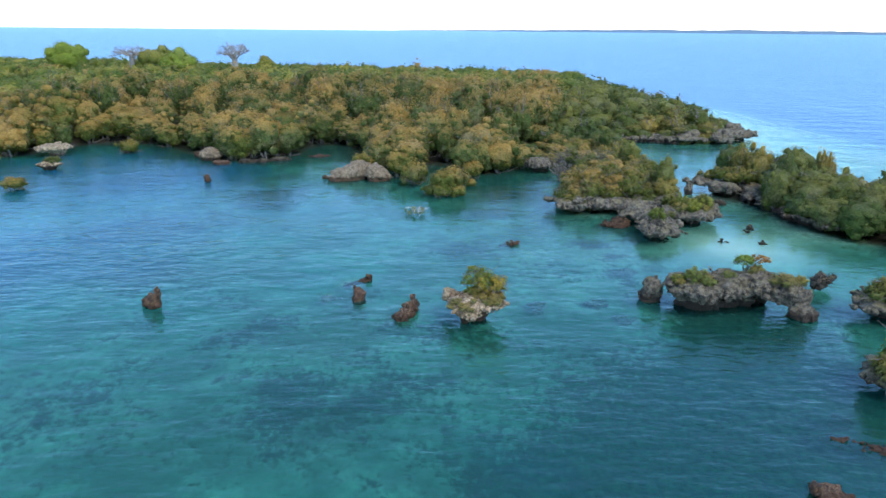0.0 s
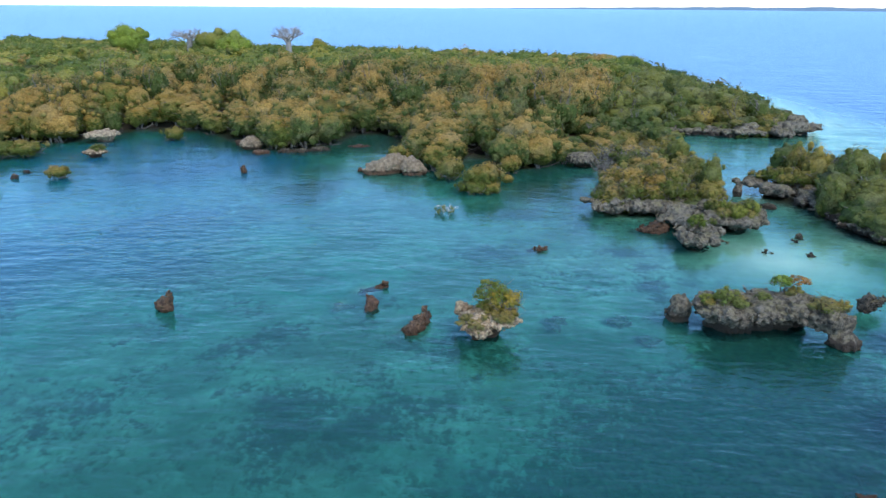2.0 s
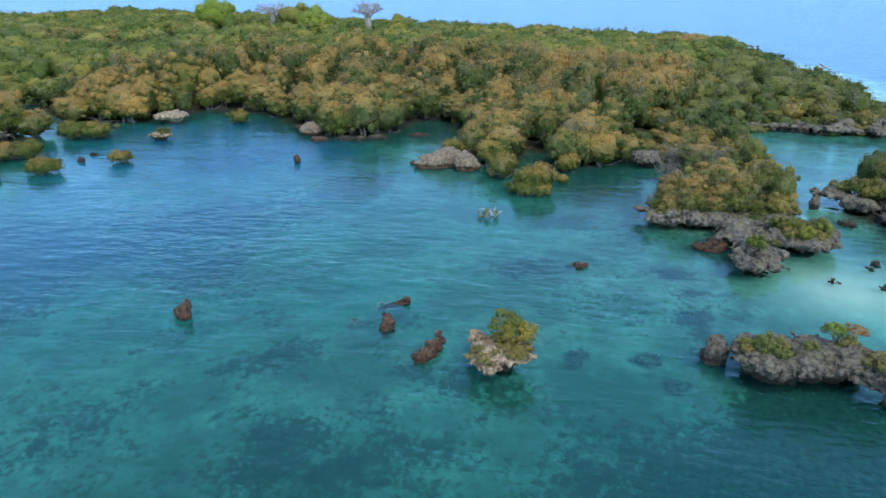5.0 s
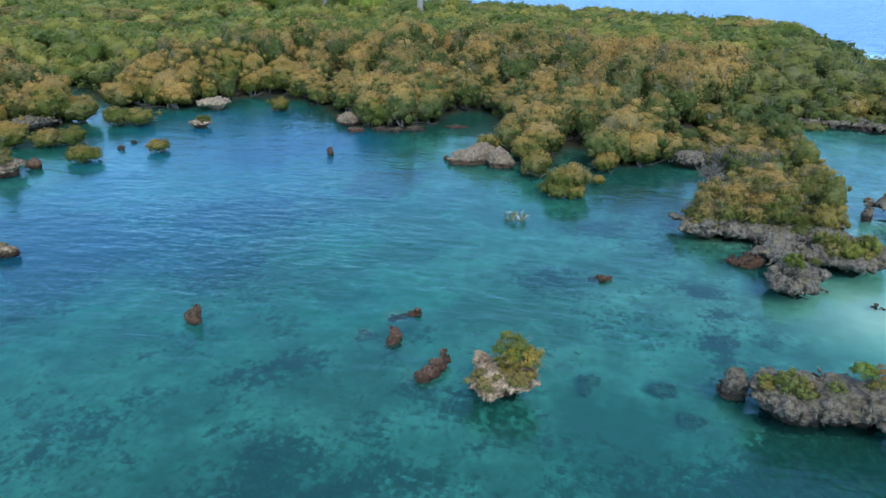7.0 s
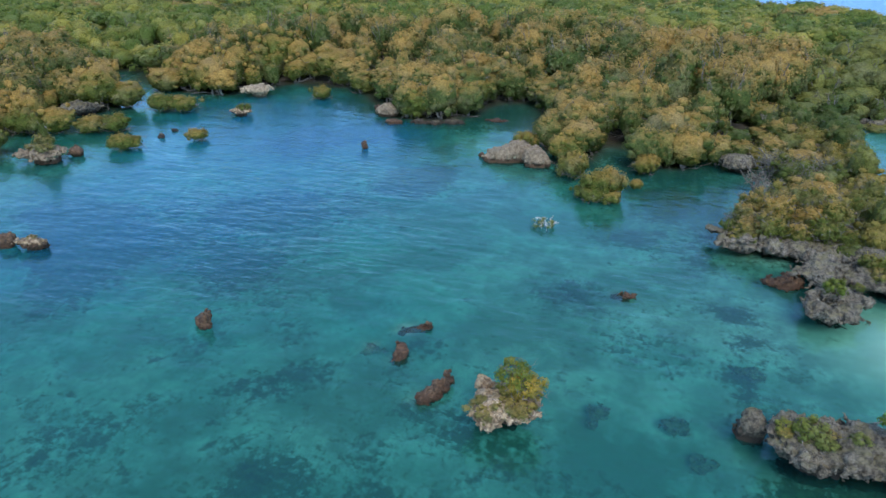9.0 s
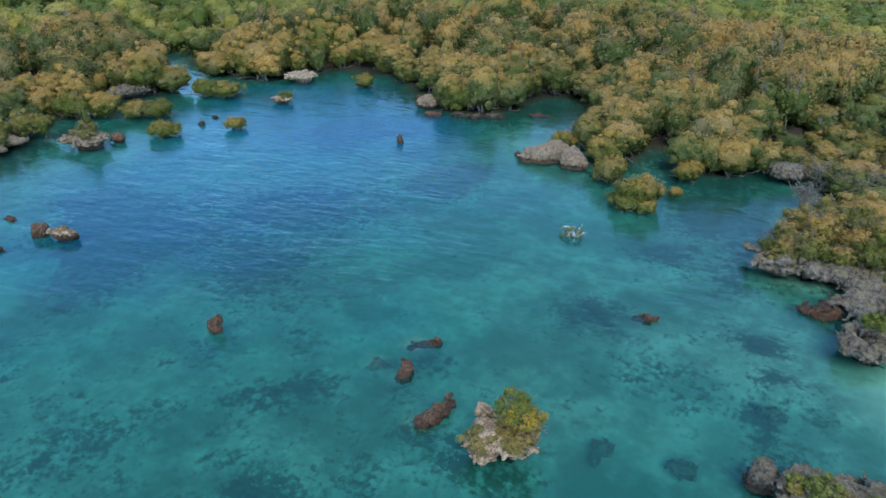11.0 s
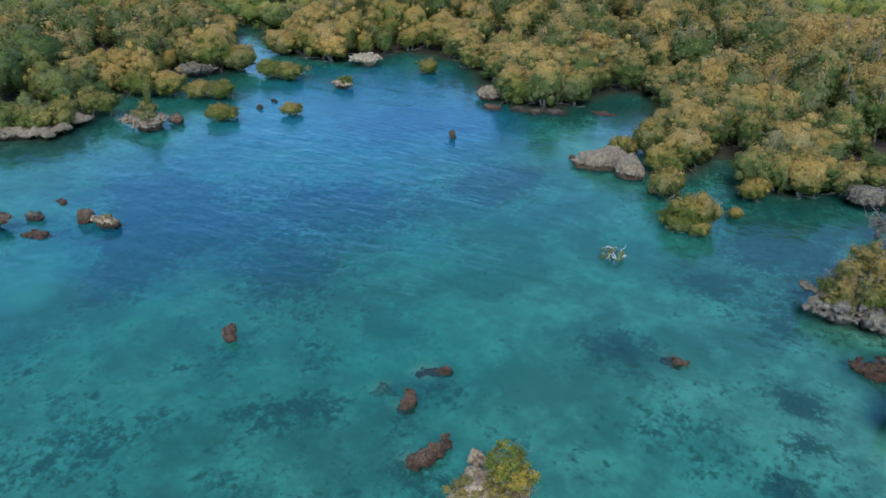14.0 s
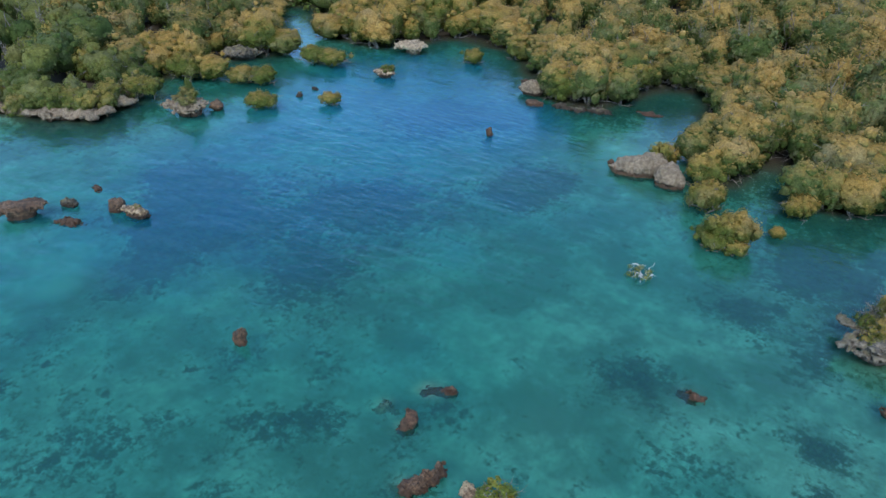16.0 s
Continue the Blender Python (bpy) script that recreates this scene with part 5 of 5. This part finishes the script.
# shrubs on the rocks: x, y, z, size, height factor
for x, y, z, s, t in ((0.25, 37.35, 1.3, 0.9, 0.32), (0.05, 37.9, 1.3, 0.6, 0.3), (0.5, 36.9, 1.1, 0.55, 0.25), (1.9, 37.5, 1.4, 0.5, 0.4), (2.1, 37.95, 1.45, 0.8, 0.6), (1.4, 37.9, 1.45, 0.8, 0.5), (1.1, 38.7, 1.45, 0.6, 0.7), (15.4, 41.2, 1.8, 0.6, 0.5), (13.6, 40.8, 1.7, 0.5, 0.4), (19.9, 40.5, 1.95, 1.1, 0.7),
                      (20.7, 40.6, 1.9, 0.7, 0.6), (18.5, 41.8, 2.0, 0.7, 0.8), (26.2, 40.1, 1.4, 1.7, 1.4), (27.6, 40.3, 1.4, 1.6, 1.5), (25.2, 40.3, 1.1, 0.8, 0.8), (21.6, 30.4, 1.3, 1.6, 1.9), (22.9, 30.9, 1.3, 1.7, 2.0), (20.7, 30.2, 1.05, 1.3, 1.3), (21.0, 29.6, 1.0, 1.0, 1.0), (25.6, 39.6, 1.35, 1.3, 1.0), (26.9, 39.4, 1.4, 1.5, 1.2),
                       (17.9, 58.8, 1.3, 0.5, 0.6), (19.4, 61.3, 1.2, 0.8, 1.0), (21.4, 61.3, 1.15, 0.8, 0.9), (20.6, 62.3, 1.1, 1.0, 1.3), (19.0, 62.6, 1.2, 1.1, 1.4), (21.6, 62.6, 1.15, 0.9, 1.5),
                      (22.0, 63.6, 1.3, 0.9, 1.0), (-55.9, 58.3, 1.4, 1.5, 1.5), (-55.3, 57.7, 1.4, 1.2, 0.8), (-56.8, 57.6, 1.3, 1.0, 0.7), (-56.1, 58.6, 1.9, 0.6, 2.2), (-38.5, 42.9, 0.7, 0.4, 0.5), (-49.4, 81.9, 0.7, 1.2, 1.0), (-11.9, 80.9, 1.0, 1.6, 1.9), (11.0, 65.0, 1.0, 1.0, 0.8),
                      (9.6, 66.6, 0.9, 0.7, 1.2), (13.8, 66.8, 1.0, 1.2, 1.2), (26.3, 75.8, 1.45, 1.0, 0.9), (27.3, 75.2, 1.5, 1.4, 1.3), (28.6, 75.0, 1.4, 1.6, 1.6), (28.2, 73.4, 1.4, 1.2, 1.2), (29.4, 73.6, 1.3, 1.6, 1.8), (33.0, 110.5, 1.4, 1.5, 1.0), (37.5, 110.5, 1.4, 1.5, 1.2), (26.0, 111.5, 1.4, 1.6, 1.2)):
    plant(SHRUBS, x, y, z - 0.08, s, t)
for x, y, z, s, t in ((14.6, 41.0, 1.8, 1.0, 0.95), (15.3, 40.6, 1.8, 0.6, 0.5), (13.7, 41.2, 1.75, 0.6, 0.5), (16.6, 41.1, 2.0, 0.6, 0.6), (16.5, 57.6, 1.4, 0.9, 1.1), (20.5, 61.1, 1.25, 0.9, 1.2), (19.8, 62.4, 1.3, 0.9, 1.3), (22.0, 62.4, 1.3, 1.0, 1.2),
                      (26.9, 75.5, 1.5, 0.9, 1.0), (27.9, 74.3, 1.45, 1.0, 1.2), (21.2, 30.2, 1.2, 1.2, 1.5), (0.9, 38.9, 1.45, 0.6, 0.6)):
    plant(FRESH, x, y, z - 0.08, s, t)
for x, y, s, t in ((-62.6, 50.6, 0.7, 0.75), (-63.4, 53.2, 0.7, 0.8), (-65.6, 48.4, 0.7, 0.7), (-67.6, 47.2, 0.7, 0.75), (-69.8, 46.2, 0.75, 0.8), (-61.9, 52.2, 0.55, 0.6), (-63.4, 56.2, 0.75, 0.8), (-72.4, 45.2, 0.75, 0.8), (-64.4, 49.6, 0.7, 0.8), (-62.4, 57.6, 0.6, 0.7)):
    plant(MIXED, x, y, 0.6, s, t)
for x, y, s in ((15.6, 81.5, 1.2), (16.8, 84.0, 1.3), (12.6, 76.2, 1.1), (9.8, 68.2, 0.8), (13.6, 83.5, 1.2), (12.0, 84.6, 1.3), (12.2, 72.0, 1.0), (19.2, 77.0, 0.9), (11.0, 79.5, 1.0)):
    plant(GREY, x, y, max(float(ground_height(x, y)[0]), 0.3), s)
for x, y, r, top in ((-74.5, 53.7, 1.9, 4.4), (-77.6, 54.6, 2.1, 4.8), (-80.5, 54.4, 2.0, 4.6), (-83.2, 55.2, 2.1, 5.0), (-76.0, 56.8, 2.0, 4.9)):
    plant(SCRUBS, x, y, float(ground_height(x, y)[0]), r / 2.1, top / 4.2)
for y in np.arange(67.5, 101, 1.7):
    x = float(np.interp(y, [67, 80, 90, 101], [20.0, 20.4, 19.6, 18.2])) + rng.uniform(-0.5, 0.5)
    plant(MIXED if rng.uniform() < 0.7 else SCRUBS, x, float(y), 0.35, rng.uniform(0.55, 0.85), rng.uniform(0.6, 0.95))
for x, y, s, t in ((10.8, 66.2, 0.62, 0.7), (12.3, 66.0, 0.85, 0.95), (14.4, 66.2, 0.7, 0.75), (16.2, 67.0, 0.85, 0.95), (17.8, 67.4, 0.6, 0.6), (10.6, 68.4, 0.75, 0.85), (12.7, 68.8, 0.95, 1.2), (15.0, 69.0, 0.8, 0.95), (16.8, 69.6, 0.95, 1.2),
                   (11.2, 70.8, 0.85, 1.05), (13.6, 71.4, 0.75, 0.95), (15.6, 71.8, 1.0, 1.25)):
    plant(CAPE, x, y, 0.85, s, t)
for x, y, r, top in ((-2.3, 70.9, 1.2, 1.3), (-0.6, 71.2, 1.0, 1.2), (-3.3, 71.7, 0.9, 1.0)):
    plant(BUSHES, x, y, -0.35, r / 1.7, (top + 0.35) / 2.1)
for x, y, r, top in ((8.8, 102.0, 1.7, 3.6), (10.6, 100.7, 1.4, 3.0)):
    plant(MANGROVES, x, y, 0.4, r / 2.2, top / 5.0)
set_out()

ISLET_BUSH = tree("islet_tree", "small bushy tree with green and golden leaves on the rock", rng, LEAF_ISLET, radius=0.95, low=0.1, high=1.2, puffs=26, cards=1700, leaf=0.055, stems=4, bare=12, age_light=(-0.15, 0.9), puff_size=0.25, core=2, core_size=0.45)
ISLET_BUSH.location = (1.95, 38.85, 1.4)
GREEN_BUSH = tree("islet_tree", "loose green bushy tree on the rock", rng, LEAF_ISLET, radius=1.05, low=0.15, high=1.45, puffs=26, cards=1700, leaf=0.055, stems=4, bare=12, age_light=(-0.8, 0.15), puff_size=0.25, core=2, core_size=0.45)
GREEN_BUSH.location = (1.3, 39.2, 1.4)
SPRIG = tree("islet_tree", "thin green sapling above the rock", rng, LEAF_ISLET, radius=0.45, low=1.0, high=1.7, puffs=9, cards=330, leaf=0.055, stems=1, bare=3, age_light=(-0.3, 0.4), core=2, core_size=0.4, puff_size=0.3)
SPRIG.location = (0.85, 39.6, 1.35)
FLAT_TREE = tree("flat_topped_tree", "little flat-topped tree, half green and half rust-brown, on the arched rock", rng, LEAF_GREEN, radius=0.65, low=0.55, high=1.2, puffs=16, cards=700, leaf=0.06, stems=2, bare=4, age_light=(-0.4, 0.6), flat=0.6, core=2, core_size=0.45, puff_size=0.33)
(V, Q, A, N), C = crown_arrays(rng, 0.6, 0.75, 1.15, 12, 420, 0.06, core=2, age_light=(0.2, 1.0), flat=0.5, puff_size=0.33, core_size=0.4)
part("withered_crown", mesh_quads("withered_crown", V + [0.95, -0.1, 0.0], Q, LEAF_RUST, normals=N, age_light=A), FLAT_TREE, "rust-brown withered half of the crown")
part("branch", mesh_quads("branch", *limb((0.1, 0.0, 0.1), (0.95, -0.1, 0.9), 0.05, 0.025, rng, 0.2, 5)[:2], BARK, True), FLAT_TREE)
FLAT_TREE.location = (17.9, 42.0, 2.05)


def drowned_bush():
    r = np.random.default_rng(5)
    ob = base_empty("drowned_bush")
    for k in range(7):
        wood = []
        a = r.uniform(0, 6.28)
        tip = (0.9 * math.cos(a), 0.7 * math.sin(a), r.uniform(0.3, 0.75))
        wood.append(limb((0, 0, -1.2), tip, 0.04, 0.016, r, 0.25, 6))
        for j in range(3):
            wood.append(limb(tip, np.array(tip) + r.normal(size=3) * [0.35, 0.35, 0.15], 0.03, 0.012, r, 0.2, 4))
        part("branch", mesh_quads("branch", *joined(wood)[:2], DRIFTWOOD, True), ob, "bleached bare branch")
    (V, Q, A, N), C = crown_arrays(r, 0.9, 0.05, 0.6, 11, 300, 0.07, core=2, age_light=(0.1, 0.9), puff_size=0.26, core_size=0.3)
    part("foliage", mesh_quads("foliage", V, Q, LEAF_BRIGHT, normals=N, age_light=A), ob, "sparse yellow leaves")
    ob.location = (-4.3, 63.3, 0.0)
    tagged(ob, "half-drowned bush with bleached branches and few yellow leaves", "bush")


drowned_bush()


def baobab(x, y, height, spread, seed, flat):
    r = np.random.default_rng(seed)
    ob = base_empty("baobab_tree")
    trunk = tube([(0, 0, -0.6), (0, 0, 0.8), (0.1, 0, height * 0.35), (0.1, 0.1, height * 0.55), (0, 0.1, height * 0.63)], [1.3, 1.05, 0.85, 0.72, 0.4], 10)
    wood = []

    def grow(a, d, length, rad, level):
        b = a + d * length
        wood.append(limb(a, b, rad, rad * 0.62, r, 0.16, 4, 5))
        if level == 0:
            return
        for k in range(3):
            e = d + r.normal(size=3) * [0.6, 0.6, 0.35] + [0, 0, 0.12 - flat * 0.25]
            grow(b - d * length * 0.15 * k, e / np.linalg.norm(e), length * r.uniform(0.58, 0.78), rad * 0.55, level - 1)

    for k in range(8):
        a = k * 0.78 + r.uniform(-0.3, 0.3)
        d = np.array([math.cos(a), math.sin(a), 0.75 - 0.3 * flat])
        wood.clear()
        grow(np.array([0.05, 0.05, height * 0.56]), d / np.linalg.norm(d), spread * 0.36, 0.26, 4)
        part("branch", mesh_quads("branch", *joined(wood)[:2], BARK_GREY, True), ob)
    part("trunk", mesh_quads("trunk", trunk[0], trunk[1], BARK_GREY, True), ob)
    ob.location = (x, y, float(ground_height(x, y)[0]))
    tagged(ob, "leafless grey baobab with a stout trunk above the scrub", "tree", "baobabs on the island")


baobab(-61.5, 190, 11.6, 5.8, 3, 0.0)
baobab(-89.0, 190, 12.0, 5.8, 4, 0.8)
for x, y, rad, top, mat, label in ((-106, 190, 4.8, 10.6, LEAF_GREEN, "large round bright green tree above the scrub"), (-83, 192, 4.4, 9.2, LEAF_CANOPY, "broad grey-green tree above the scrub"),
                                   (-75.5, 188, 3.9, 8.4, LEAF_GREEN, "broad yellow-green tree above the scrub"), (-55, 196, 2.1, 6.3, LEAF_CANOPY, "small grey-green tree standing above the scrub")):
    big = tree("shade_tree", label, rng, mat, radius=rad, low=1.5, high=top, puffs=26, cards=2600, leaf=0.22, stems=3, bare=0, age_light=(-0.1, 0.7), core=2)
    big.location = (x, y, float(ground_height(x, y)[0]))
